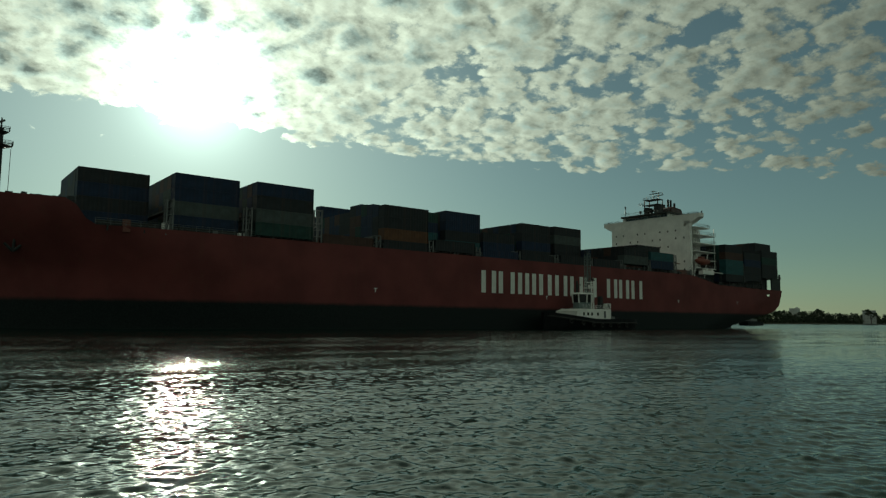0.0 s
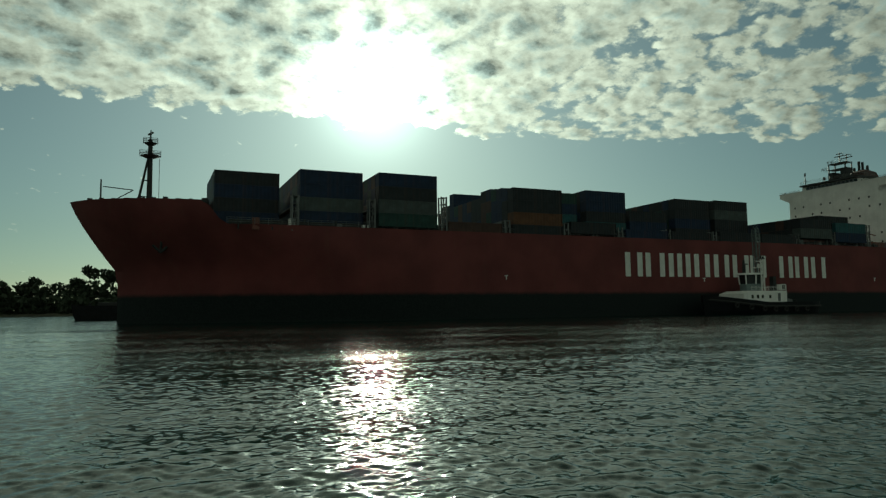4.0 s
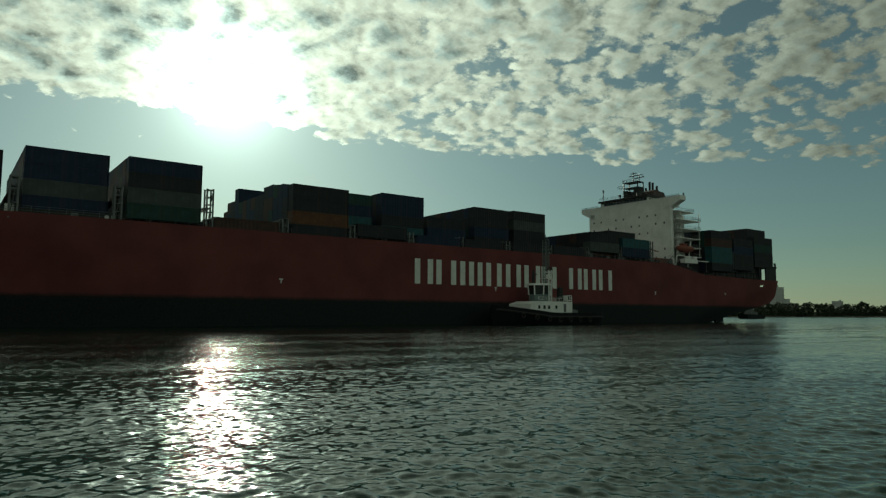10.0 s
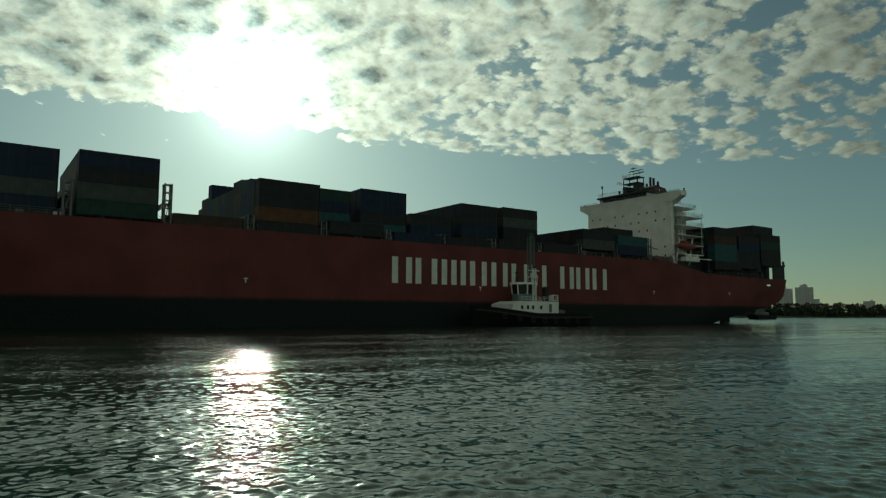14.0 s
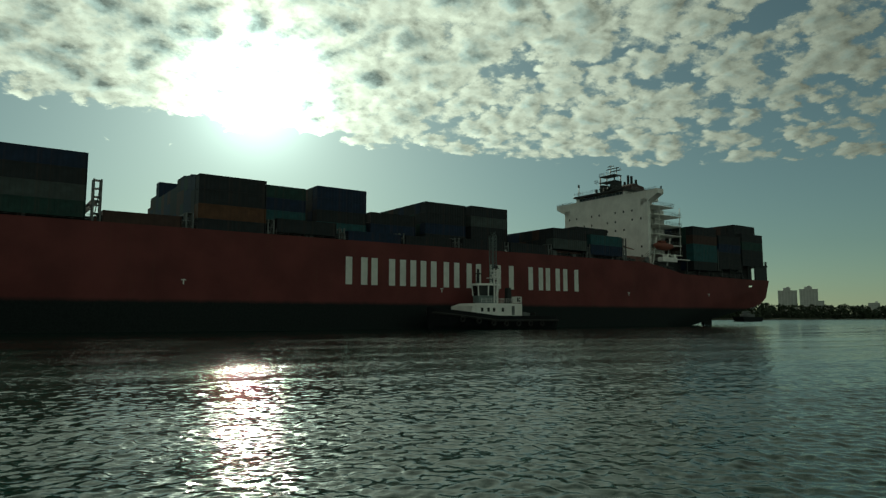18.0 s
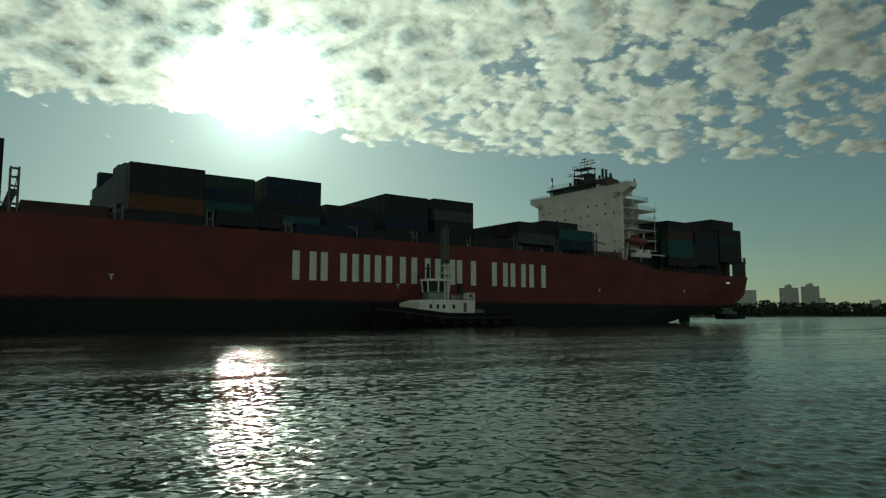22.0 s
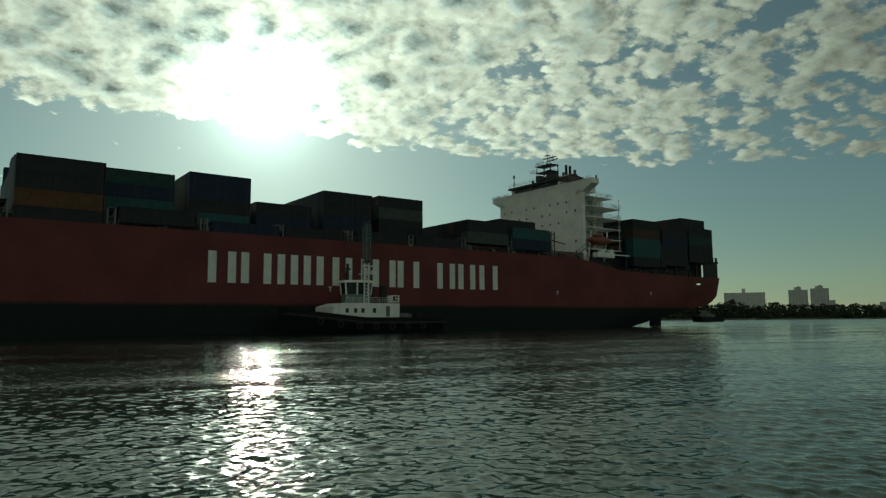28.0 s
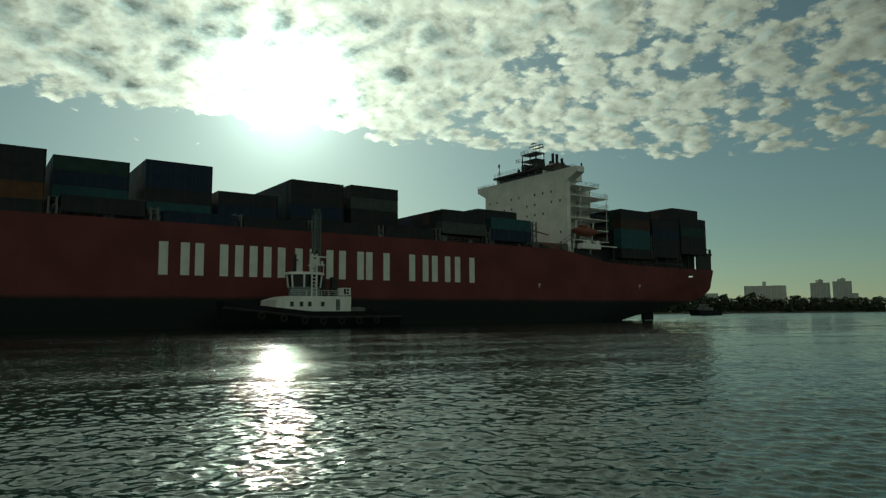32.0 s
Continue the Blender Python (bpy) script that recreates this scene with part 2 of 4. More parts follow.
LEAF = material("foliage", (0.034, 0.050, 0.026), 0.8, 0, 0.4, 0.4, 0.2)
BARK = material("bark", (0.07, 0.055, 0.045), 0.9, 0, 0.3, 2.0, 0.4)
BANK = material("bank_earth", (0.075, 0.075, 0.05), 0.9, 0, 0.4, 0.15, 0.4)
# distance haze is put into this window colour, paled towards the walls
BLOCK_WINDOW = plain("hazed_window", (0.38, 0.40, 0.40), 0.3)
CONCRETE = material("pale_concrete", (0.56, 0.58, 0.57), 0.8, 0, 0.12, 0.15, 0.05, 12, 0.2)

# ---- mesh helpers ----


def box(bm, x0, x1, y0, y1, z0, z1, bevel=0.0):
    b = bevel
    if not b:
        v = [bm.verts.new(c) for c in ((x0, y0, z0), (x1, y0, z0), (x1, y1, z0), (x0, y1, z0), (x0, y0, z1), (x1, y0, z1), (x1, y1, z1), (x0, y1, z1))]
        for f in ((3, 2, 1, 0), (4, 5, 6, 7), (0, 1, 5, 4), (1, 2, 6, 5), (2, 3, 7, 6), (3, 0, 4, 7)):
            bm.faces.new([v[i] for i in f])
        return v
    made = bmesh.ops.create_cube(bm, size=1)["verts"]
    for w in made:
        w.co = Vector(((x0 + x1) / 2 + w.co.x * (x1 - x0), (y0 + y1) / 2 + w.co.y * (y1 - y0), (z0 + z1) / 2 + w.co.z * (z1 - z0)))
    edges = list({e for w in made for e in w.link_edges})
    return bmesh.ops.bevel(bm, geom=edges, offset=b, segments=2, affect="EDGES", profile=0.5)["verts"]


def rod(bm, a, b, r, r2=None, sides=6):
    """A round bar from a to b, closed at both ends."""
    a, b = Vector(a), Vector(b)
    q = (b - a).to_track_quat("Z", "Y")
    rings = []
    for c, rad in ((a, r), (b, r if r2 is None else r2)):
        rings.append([bm.verts.new(c + q @ Vector((rad * math.cos(i * 2 * math.pi / sides), rad * math.sin(i * 2 * math.pi / sides), 0))) for i in range(sides)])
    for i in range(sides):
        j = (i + 1) % sides
        bm.faces.new((rings[0][i], rings[0][j], rings[1][j], rings[1][i]))
    bm.faces.new(rings[0][::-1])
    bm.faces.new(rings[1])


def prism(bm, outline, y0, y1):
    """An outline in x and z, drawn out along y."""
    a = [bm.verts.new((x, y0, z)) for x, z in outline]
    b = [bm.verts.new((x, y1, z)) for x, z in outline]
    k = len(outline)
    for i in range(k):
        j = (i + 1) % k
        bm.faces.new((a[i], a[j], b[j], b[i]))
    bm.faces.new(a[::-1])
    bm.faces.new(b)


def mesh_of(name, bm, mat, smooth=False):
    bmesh.ops.recalc_face_normals(bm, faces=bm.faces)
    me = bpy.data.meshes.new(name)
    bm.to_mesh(me)
    bm.free()
    me.materials.append(mat)
    if smooth:
        me.shade_smooth()
    return me


def part(name, bm, mat, parent, label="", smooth=False):
    ob = new(name, mesh_of(name, bm, mat, smooth))
    ob.parent = parent
    return tagged(ob, label) if label else ob


def share(name, me, parent, at, label=""):
    ob = new(name, me)
    ob.parent = parent
    ob.location = at
    return tagged(ob, label) if label else ob


def lerp(a, b, t):
    return a + (b - a) * max(0.0, min(1.0, t))


def rail(bm, pts, height=1.05, step=2.0, r=0.035):
    """Guard rail of three wires with stanchions along a line of deck points."""
    for a, b in zip(pts, pts[1:]):
        a, b = Vector(a), Vector(b)
        k = max(1, round((b - a).length / step))
        for i in range(k + 1):
            c = a.lerp(b, i / k)
            rod(bm, c, c + Vector((0, 0, height)), r, sides=4)
        for h in (0.35, 0.7, 1.0):
            rod(bm, a + Vector((0, 0, h * height)), b + Vector((0, 0, h * height)), r * 0.8, sides=4)


# ---- water ----


def rings():
    """Distances of the rings of the sheet: close together nearby, wider and wider out to the horizon."""
    out, r, step = [0.0], 1.5, 0.5
    while r < 4700:
        out.append(r)
        if r < 5.0:
            step = 0.5
        elif r < 22.0:
            step = 0.044
        elif r < 90.0:
            step = 0.0020 * r
        elif r < 400.0:
            step = 0.0045 * r
        else:
            step *= 1.12
        r += step
    return np.array(out)


def build_water():
    """One round sheet with wind ripples, chop and the long swell of the ship's wash."""
    fine = np.arange(-20.0, 82.0, 0.18)
    wide = np.concatenate([np.arange(-180.0, -20.0, 4.0), fine, np.arange(82.0, 178.1, 4.0), [180.0]]) * DEG
    R, A = np.meshgrid(rings(), wide, indexing="ij")
    X, Y = R * np.sin(A), R * np.cos(A)
    along, across = np.gradient(R, axis=0), R * np.gradient(A, axis=1)
    size = 0.8 * along + 0.3 * across
    Z = np.zeros_like(X)
    rng = np.random.default_rng(3)
    gust = 0.8 + 0.35 * np.sin(X * 0.055 + 0.9 * np.sin(Y * 0.031)) * np.sin(Y * 0.083 + 0.8 * np.sin(X * 0.043 + 1.0))
    for k in range(176):
        if k < 160:
            wave = 0.12 * (3.2 / 0.12) ** (k / 159)
            ang = rng.normal((0.72, 1.48, 2.55 if wave < 0.7 else 1.05)[k % 3], 0.55 if wave < 0.7 else 0.36)
            slope = SLOPE * math.exp(-0.5 * (math.log(wave / 0.25) / 0.98) ** 2)
        else:
            wave, ang, slope = rng.uniform(5, 13), rng.normal(1.35, 0.16), 0.009
        amp = slope * wave / 6.283 * rng.uniform(0.6, 1.4)
        ph = rng.uniform(0, 6.28)
        kx, ky = math.cos(ang) * 6.283 / wave, math.sin(ang) * 6.283 / wave
        crest = np.exp(0.8 * np.sin(kx * X + ky * Y + ph)) - 1.15
        Z += amp * crest * np.clip(1.8 - size / wave * 4.0, 0, 1) * (gust if wave < 5 else 1.0)
    Z *= 1 / (1 + (R / 420) ** 2)
    ny, nx = X.shape
    idx = np.arange(nx * ny).reshape(ny, nx)
    quads = np.stack([idx[:-1, :-1], idx[1:, :-1], idx[1:, 1:], idx[:-1, 1:]], -1).reshape(-1, 4)
    me = bpy.data.meshes.new("water")
    me.vertices.add(nx * ny)
    me.vertices.foreach_set("co", np.stack([X, Y, Z], -1).astype(np.float32).ravel())
    me.loops.add(quads.size)
    me.loops.foreach_set("vertex_index", quads[:, ::-1].astype(np.int32).ravel())
    me.polygons.add(len(quads))
    me.polygons.foreach_set("loop_start", np.arange(0, quads.size, 4, dtype=np.int32))
    me.update(calc_edges=True)
    me.shade_smooth()
    me.materials.append(WATER)
    return tagged(new("water", me), "dark green river water with small wind waves", "water", kind="structure")


SLOPE = 0.030
water = build_water()

# ---- the container ship; x runs aft from the bow, y from the port side, z from the waterline ----
BEAM, MID = 40.0, 20.0
ship = tagged(new("container_ship"), "long red container ship loaded with mixed stacks of containers", "ship")


def sheer(x):
    """Height of the hull's upper edge."""
    if x < 24:
        return lerp(23.5, 22.3, x / 24)
    if x < 27:
        return lerp(22.3, 18.3, (x - 24) / 3)
    if x < 207:
        return 18.3
    if x < 224:
        return lerp(18.3, 15.6, (x - 207) / 17)
    return lerp(15.6, 15.1, (x - 224) / 30)


def stem(z):
    return 9.8 if z < 10 else 1.3 + 8.5 * max(0.0, (23.5 - z) / 13.5) ** 1.22


def keel(x):
    if x < 219:
        return -2.0
    return lerp(-2.0, 7.4, ((x - 219) / 51.0) ** 0.80) + 2.2 * max(0.0, (x - 263.5) / 7.3) ** 2.4


def half_breadth(x, z):
    u = max(0.0, min(1.0, (x - stem(z)) / lerp(78, 34, z / 20)))
    s = (1 - (1 - u) ** 2.3) ** 0.8 if u > 0 else 0.0
    if x > 215:
        k = keel(x)
        f = max(0.0, min(1.0, (z - k) / lerp(3, 6, (x - 215) / 50)))
        s *= lerp(0.93, 1.0, f) if z < 17 else 1.0
    return MID * s


def build_hull():
    xs = [1.3 + 0.6 * i for i in range(20)] + [13.5 + 1.6 * i for i in range(16)] + [40 + 6 * i for i in range(29)] + [212 + 2.2 * i for i in range(21)] + [258.2, 260.2, 264.5, 267.6, 269.6, 270.8]
    levels = [0, 0.08, 0.17, 0.27, 0.38, 0.5, 0.58, 0.66, 0.74, 0.82, 0.91, 1.0]
    bm = bmesh.new()
    sides = []
    for sign in (-1, 1):
        cols = []
        for x in xs:
            lo, hi = keel(x), sheer(x)
            col = []
            for f in levels:
                z = lerp(lo, hi, f)
                xx = max(x, stem(z))
                col.append(bm.verts.new((xx, MID + sign * max(0.02, half_breadth(xx, z)), z)))
            cols.append(col)
        for a, b in zip(cols, cols[1:]):
            for i in range(len(levels) - 1):
                if abs(a[0].co.x - 258.2) < 0.01 and 12.0 < a[i].co.z < 13.0:
                    continue
                bm.faces.new((a[i], b[i], b[i + 1], a[i + 1]))
        sides.append(cols)
    # the transom, open at the level of the mooring deck
    last = [[c[-1][i] for c in sides] for i in range(len(levels))]
    rows = []
    for a, b in last:
        rows.append([a] + [bm.verts.new((a.co.x, a.co.y + (b.co.y - a.co.y) * f, a.co.z)) for f in (0.06, 0.25, 0.32, 0.5, 0.68, 0.75, 0.94)] + [b])
    for lo, hi in zip(rows, rows[1:]):
        for i in range(8):
            if 11 < lo[0].co.z < 15.2 and i in (1, 3, 4, 6):
                continue
            bm.faces.new((lo[i], lo[i + 1], hi[i + 1], hi[i]))
    for a, b, c, d in zip(sides[0], sides[0][1:], sides[1][1:], sides[1]):
        bm.faces.new((a[0], d[0], c[0], b[0]))
    bmesh.ops.remove_doubles(bm, verts=bm.verts, dist=0.015)
    part("hull", bm, HULL, ship, "red topsides over a dark lower hull", True).data.set_sharp_from_angle(angle=radians(24))
    bm = bmesh.new()
    left, right = [], []
    for x in xs:
        z = sheer(x) - (1.3 if x < 25 or x > 215 else 0.9)
        xx = max(x, stem(z))
        h = max(0.02, half_breadth(xx, z) - 0.12)
        left.append(bm.verts.new((xx, MID - h, z)))
        right.append(bm.verts.new((xx, MID + h, z)))
    for i in range(len(xs) - 1):
        bm.faces.new((left[i], left[i + 1], right[i + 1], right[i]))
    part("main_deck", bm, DECK, ship)


build_hull()

# plain white bars on the ship's side, two or three for each character of the owner's name
for x0, x1 in ((113.8, 118.7), (119.6, 125.2), (126.4, 133.0), (134.2, 139.0), (140.4, 145.3), (146.5, 151.9), (152.4, 157.8), (162.5, 167.3), (168.2, 173.0), (174.2, 179.6)):
    bars = 3 if x1 - x0 > 6 else 2
    w = 1.45
    for k in range(bars):
        a = lerp(x0, x1 - w, k / (bars - 1))
        bm = bmesh.new()
        box(bm, a, a + w, -0.03, 0.2, 9.5, 15.0)
        part("letter_bar", bm, LETTER, ship, "large white painted bar")
for x, z in ((83.0, 8.6), (137.0, 8.4), (199.0, 8.8), (236.0, 9.2)):
    bm = bmesh.new()
    box(bm, x, x + 0.2, -0.025, 0.1, z, z + 0.7)
    box(bm, x - 0.3, x + 0.5, -0.025, 0.1, z + 0.7, z + 0.88)
    part("tug_mark", bm, LETTER, ship, "small white push mark")

def corrugated(length, width, height):
    """A container: corner posts, rails and corrugated side, end and roof sheets."""
    bm = bmesh.new()
    x1, y1, z1 = length, width, height
    r = 0.12
    for x in (0, x1 - r):
        for y in (0, y1 - r):
            box(bm, x, x + r, y, y + r, 0, z1)
    for z in (0, z1 - r):
        for y in (0, y1 - r):
            box(bm, r, x1 - r, y, y + r, z, z + r)
        for x in (0, x1 - r):
            box(bm, x, x + r, r, y1 - r, z, z + r)

    def sheet(a, b, put):
        k = 16
        pts = []
        for i in range(k):
            for f, d in ((0.0, 0.02), (0.35, 0.02), (0.5, 0.07), (0.85, 0.07)):
                pts.append((a + (b - a) * (i + f) / k, d))
        lo = [bm.verts.new(put(s, d, r)) for s, d in pts]
        hi = [bm.verts.new(put(s, d, z1 - r)) for s, d in pts]
        for i in range(len(pts) - 1):
            bm.faces.new((lo[i], lo[i + 1], hi[i + 1], hi[i]))

    sheet(r, x1 - r, lambda s, d, z: (s, d, z))
    sheet(r, x1 - r, lambda s, d, z: (s, y1 - d, z))
    box(bm, 0.05, 0.09, r, y1 - r, r, z1 - r)
    box(bm, x1 - 0.09, x1 - 0.05, r, y1 - r, r, z1 - r)
    box(bm, r, x1 - r, r, y1 - r, z1 - 0.06, z1 - 0.03)
    for y in (0.5, 0.95, 1.45, 1.9):
        rod(bm, (x1 - 0.02, y, 0.15), (x1 - 0.02, y, z1 - 0.15), 0.025, sides=4)
    return bm


TIER, WIDE, LONG = 2.62, 2.44, 12.19
CONTAINER = {k: mesh_of("container", corrugated(LONG, WIDE, 2.59), m) for k, m in BOX.items()}
ROWS = 16
PITCH = BEAM / ROWS


def stack_bay(x0, rows, colors=(), base=19.0, inner=()):
    """One bay. rows: (number of rows, height of their tops) from the port side. colors: those of the outer stack, from the top down; inner: of the next taller one."""
    tops = [top for count, top in rows for _ in range(count)][:ROWS]
    bulk = {}
    seen, steps = 0.0, 0
    for row, top in enumerate(tops):
        steps += top > seen
        z, k = top - 2.59, 0
        while z > base - 1.4 and top > 0:
            y = row * PITCH + 0.03
            color = pick.choice(CHOICE)
            if colors and seen == 0:
                color = colors[k % len(colors)]
            elif inner and steps == 2 and top > seen:
                color = inner[k % len(inner)]
            if z + 2.0 > seen:
                share("container", CONTAINER[color], ship, (x0, y, z), color + " corrugated steel container")
            else:
                bulk.setdefault(color, []).append((y, z))
            z, k = z - TIER, k + 1
        seen = max(seen, top)
    for color, spots in bulk.items():
        REST.extend((color, x0, y, z) for y, z in spots)


REST = []
pick = random.Random(11)
CHOICE = ["dark blue", "brown", "black", "black", "green", "black", "dark blue", "dark blue", "black"]
stack_bay(26.1, [(4, 0), (7, 29.6), (2, 27.0), (2, 24.4), (1, 0)], ("black", "dark blue", "black", "dark blue"))
stack_bay(40.8, [(1, 0), (15, 29.3)], ("dark blue", "dark blue", "grey", "dark blue"))
stack_bay(55.5, [(11, 29.2), (5, 26.6)], ("dark blue", "black", "grey", "green"))
stack_bay(70.2, [(16, 20.2)], ("brown",), 18.5)
stack_bay(85.1, [(1, 28.1), (1, 28.3), (1, 28.8), (1, 29.0), (2, 29.4), (6, 28.1), (1, 31.5), (2, 28.9), (1, 27.0)], ("black", "black", "orange", "black"))
stack_bay(99.5, [(6, 21.4), (10, 30.6)], ("black", "grey", "black", "grey"), inner=("green", "dark blue", "teal", "black"))
stack_bay(114.4, [(6, 20.2), (10, 31.7)], ("dark blue",), 18.5, ("dark blue", "dark blue", "black", "teal"))
stack_bay(127.8, [(6, 20.2), (10, 27.1)], ("black", "dark blue", "green"), 18.5, ("black", "dark blue", "black"))
stack_bay(142.9, [(6, 20.6), (10, 31.1)], ("black", "black", "dark blue", "black"), inner=("black", "black", "dark blue", "black"))
stack_bay(156.9, [(6, 20.6), (10, 31.4)], ("black", "grey", "dark blue", "black"), inner=("black", "grey", "black", "black"))
stack_bay(171.0, [(16, 25.2)], ("black", "grey", "dark blue"))
stack_bay(184.6, [(2, 24.5), (14, 27.1)], ("teal", "dark blue", "green"))
stack_bay(229.2, [(16, 30.2)], ("black", "brown", "teal", "teal", "black"), 17.4)
stack_bay(242.4, [(16, 28.4)], ("black", "dark blue", "black", "black"), 17.4)
stack_bay(255.4, [(1, 29.9), (4, 33.0), (11, 29.9)], ("black", "green", "black", "black"), 20.0)


# short containers before the first bay
for row in range(6, 14):
    for z in (21.9,):
        ob = share("container", CONTAINER[pick.choice(("black", "black", "green", "dark blue"))], ship, (19.6, row * PITCH + 0.03, z), "short corrugated steel container")
        ob.scale = (0.497, 1, 1)


def joined_rest():
    """The boxes behind the outer stacks, joined."""
    names = sorted({r[0] for r in REST})
    bm = bmesh.new()
    for color, x, y, z in REST:
        count = len(bm.faces)
        box(bm, x, x + LONG, y, y + WIDE, z, z + 2.59)
        bm.faces.ensure_lookup_table()
        for f in bm.faces[count:]:
            f.material_index = names.index(color)
    ob = tagged(part("container_rest", bm, BOX[names[0]], ship, "dark containers stacked across the deck"), kind="stuff")
    for k in names[1:]:
        ob.data.materials.append(BOX[k])


joined_rest()

# ---- deck fittings of the ship ----


def lashing_bridge(x, top):
    """A steel gantry across the ship between two bays, with a tower at each side."""
    tall = top - 17.3
    bm = bmesh.new()
    box(bm, -0.13, 0.13, -0.13, 0.13, 0, tall)
    post = mesh_of("lashing_post", bm, STEEL)
    bm = bmesh.new()
    box(bm, -0.6, 0.6, -0.1, 1.5, 0, 0.09)
    floor = mesh_of("lashing_platform", bm, STEEL)
    bm = bmesh.new()
    rod(bm, (-0.5, 0, 0.3), (0.5, 0, tall - 0.3), 0.07, sides=4)
    brace = mesh_of("lashing_brace", bm, STEEL)
    for y in (0.35, BEAM - 1.75):
        for dx in (-0.55, 0.55):
            for dy in (0, 1.4):
                share("lashing_post", post, ship, (x + dx, y + dy, 17.3))
        for z in np.arange(19.6, top, 1.35):
            share("lashing_platform", floor, ship, (x, y, float(z)))
        share("lashing_brace", brace, ship, (x, y, 17.3))
    bm = bmesh.new()
    low = min(top, 22.0)
    box(bm, x - 0.6, x + 0.6, 1.9, BEAM - 1.9, low - 0.3, low)
    part("lashing_walkway", bm, STEEL, ship)


for x, top in ((39.5, 24), (54.2, 24), (69.3, 25.2), (83.8, 21), (98.4, 21), (113.0, 20.6), (126.9, 20.6), (141.4, 20.6), (155.9, 20.6), (170.0, 21), (183.9, 22), (198.2, 24.4), (242.8, 24), (254.2, 26)):
    lashing_bridge(x, top)


def deck_edge():
    for name, x0, x1, z in (("guard_rail", 27.5, 205.0, 18.3), ("guard_rail", 225.0, 256.0, 15.5)):
        bm = bmesh.new()
        rail(bm, [(x0, 0.25, z - 0.1), (x1, 0.25, z - 0.1)], 1.15, 2.4, 0.04)
        part(name, bm, STEEL, ship)
    # pipes, vents and hatch coamings along the passageway
    rnd = random.Random(5)
    for x in np.arange(100, 204, 14.2):
        bm = bmesh.new()
        box(bm, x, x + 12.4, 2.6, 2.9, 17.2, 20.0)
        part("hatch_coaming", bm, DECK, ship)
    for x in np.arange(31, 205, 7.3):
        bm = bmesh.new()
        w = rnd.uniform(0.6, 1.6)
        x += rnd.uniform(-2, 2)
        box(bm, x, x + w, 0.7, 1.5, 17.3, 18.5 + rnd.uniform(0.3, 1.2), 0.06)
        part("vent_box", bm, rnd.choice((WHITE, STEEL, DECK)), ship)
    bm = bmesh.new()
    for z in (17.9, 18.15):
        rod(bm, (60, 0.75, z), (205, 0.75, z), 0.10)
    part("deck_pipe", bm, DECK, ship)
    # the side passage under the outer stacks: an inner wall, and frames along the edge
    for x in np.arange(28.0, 205.0, 14.75):
        bm = bmesh.new()
        box(bm, x, min(x + 14.6, 205.0), 2.2, 2.4, 17.2, 19.3)
        part("passage_wall", bm, DARK, ship)
    bm = bmesh.new()
    box(bm, -0.12, 0.12, 0.0, 0.5, 0.0, 2.0)
    web = mesh_of("passage_frame", bm, DARK)
    for x in np.arange(29.5, 204.0, 5.9):
        share("passage_frame", web, ship, (float(x), 0.4, 17.35))
    # stern: pillars that carry the last bay over the mooring deck, and the gantry at the transom
    for x in (226.5, 232.4, 238.4, 244.5, 249, 255.6, 259.2, 265.8, 270.2):
        for y in (0.6, BEAM - 0.9):
            bm = bmesh.new()
            box(bm, x, x + 0.45, y, y + 0.45, 13.9, 21.4 if x > 270 else 20.3)
            part("stern_pillar", bm, DARK, ship)
    bm = bmesh.new()
    box(bm, 255.2, 270.8, 0.4, BEAM - 0.4, 19.5, 20.1)
    part("stern_platform", bm, DARK, ship)
    bm = bmesh.new()
    rail(bm, [(268.4, 0.5, 20.1), (270.6, 0.5, 20.1), (270.6, BEAM - 0.5, 20.1)], 1.2, 1.6, 0.04)
    part("stern_rail", bm, STEEL, ship)
    # added dark sheets that stand for the shade inside the open mooring deck
    bm = bmesh.new()
    box(bm, 216.5, 268.2, 4.6, 5.0, 13.6, 19.5)
    box(bm, 263.3, 270.4, 0.5, 0.9, 13.9, 19.5)
    part("stern_shade_sheet", bm, DARK, ship)
    bm = bmesh.new()
    for dy in (0, 1.1):
        rod(bm, (259.6, 1.6 + dy, 12.2), (259.6, 1.6 + dy, 13.3), 0.32, 0.32, 10)
        rod(bm, (259.6, 1.6 + dy, 13.3), (259.6, 1.6 + dy, 13.45), 0.42, 0.42, 10)
    part("bollard", bm, DARK, ship)
    bm = bmesh.new()
    prism(bm, [(262.0, -2.5), (267.5, -2.5), (267.0, 5.5), (263.0, 5.0)], MID - 0.5, MID + 0.5)
    part("rudder", bm, TUG_BLACK, ship)
    bm = bmesh.new()
    prism(bm, [(228, -2.5), (247, -2.5), (252, 2.6), (252, 4.2), (228, 0.5)], MID - 1.2, MID + 1.2)
    part("skeg", bm, TUG_BLACK, ship)


deck_edge()


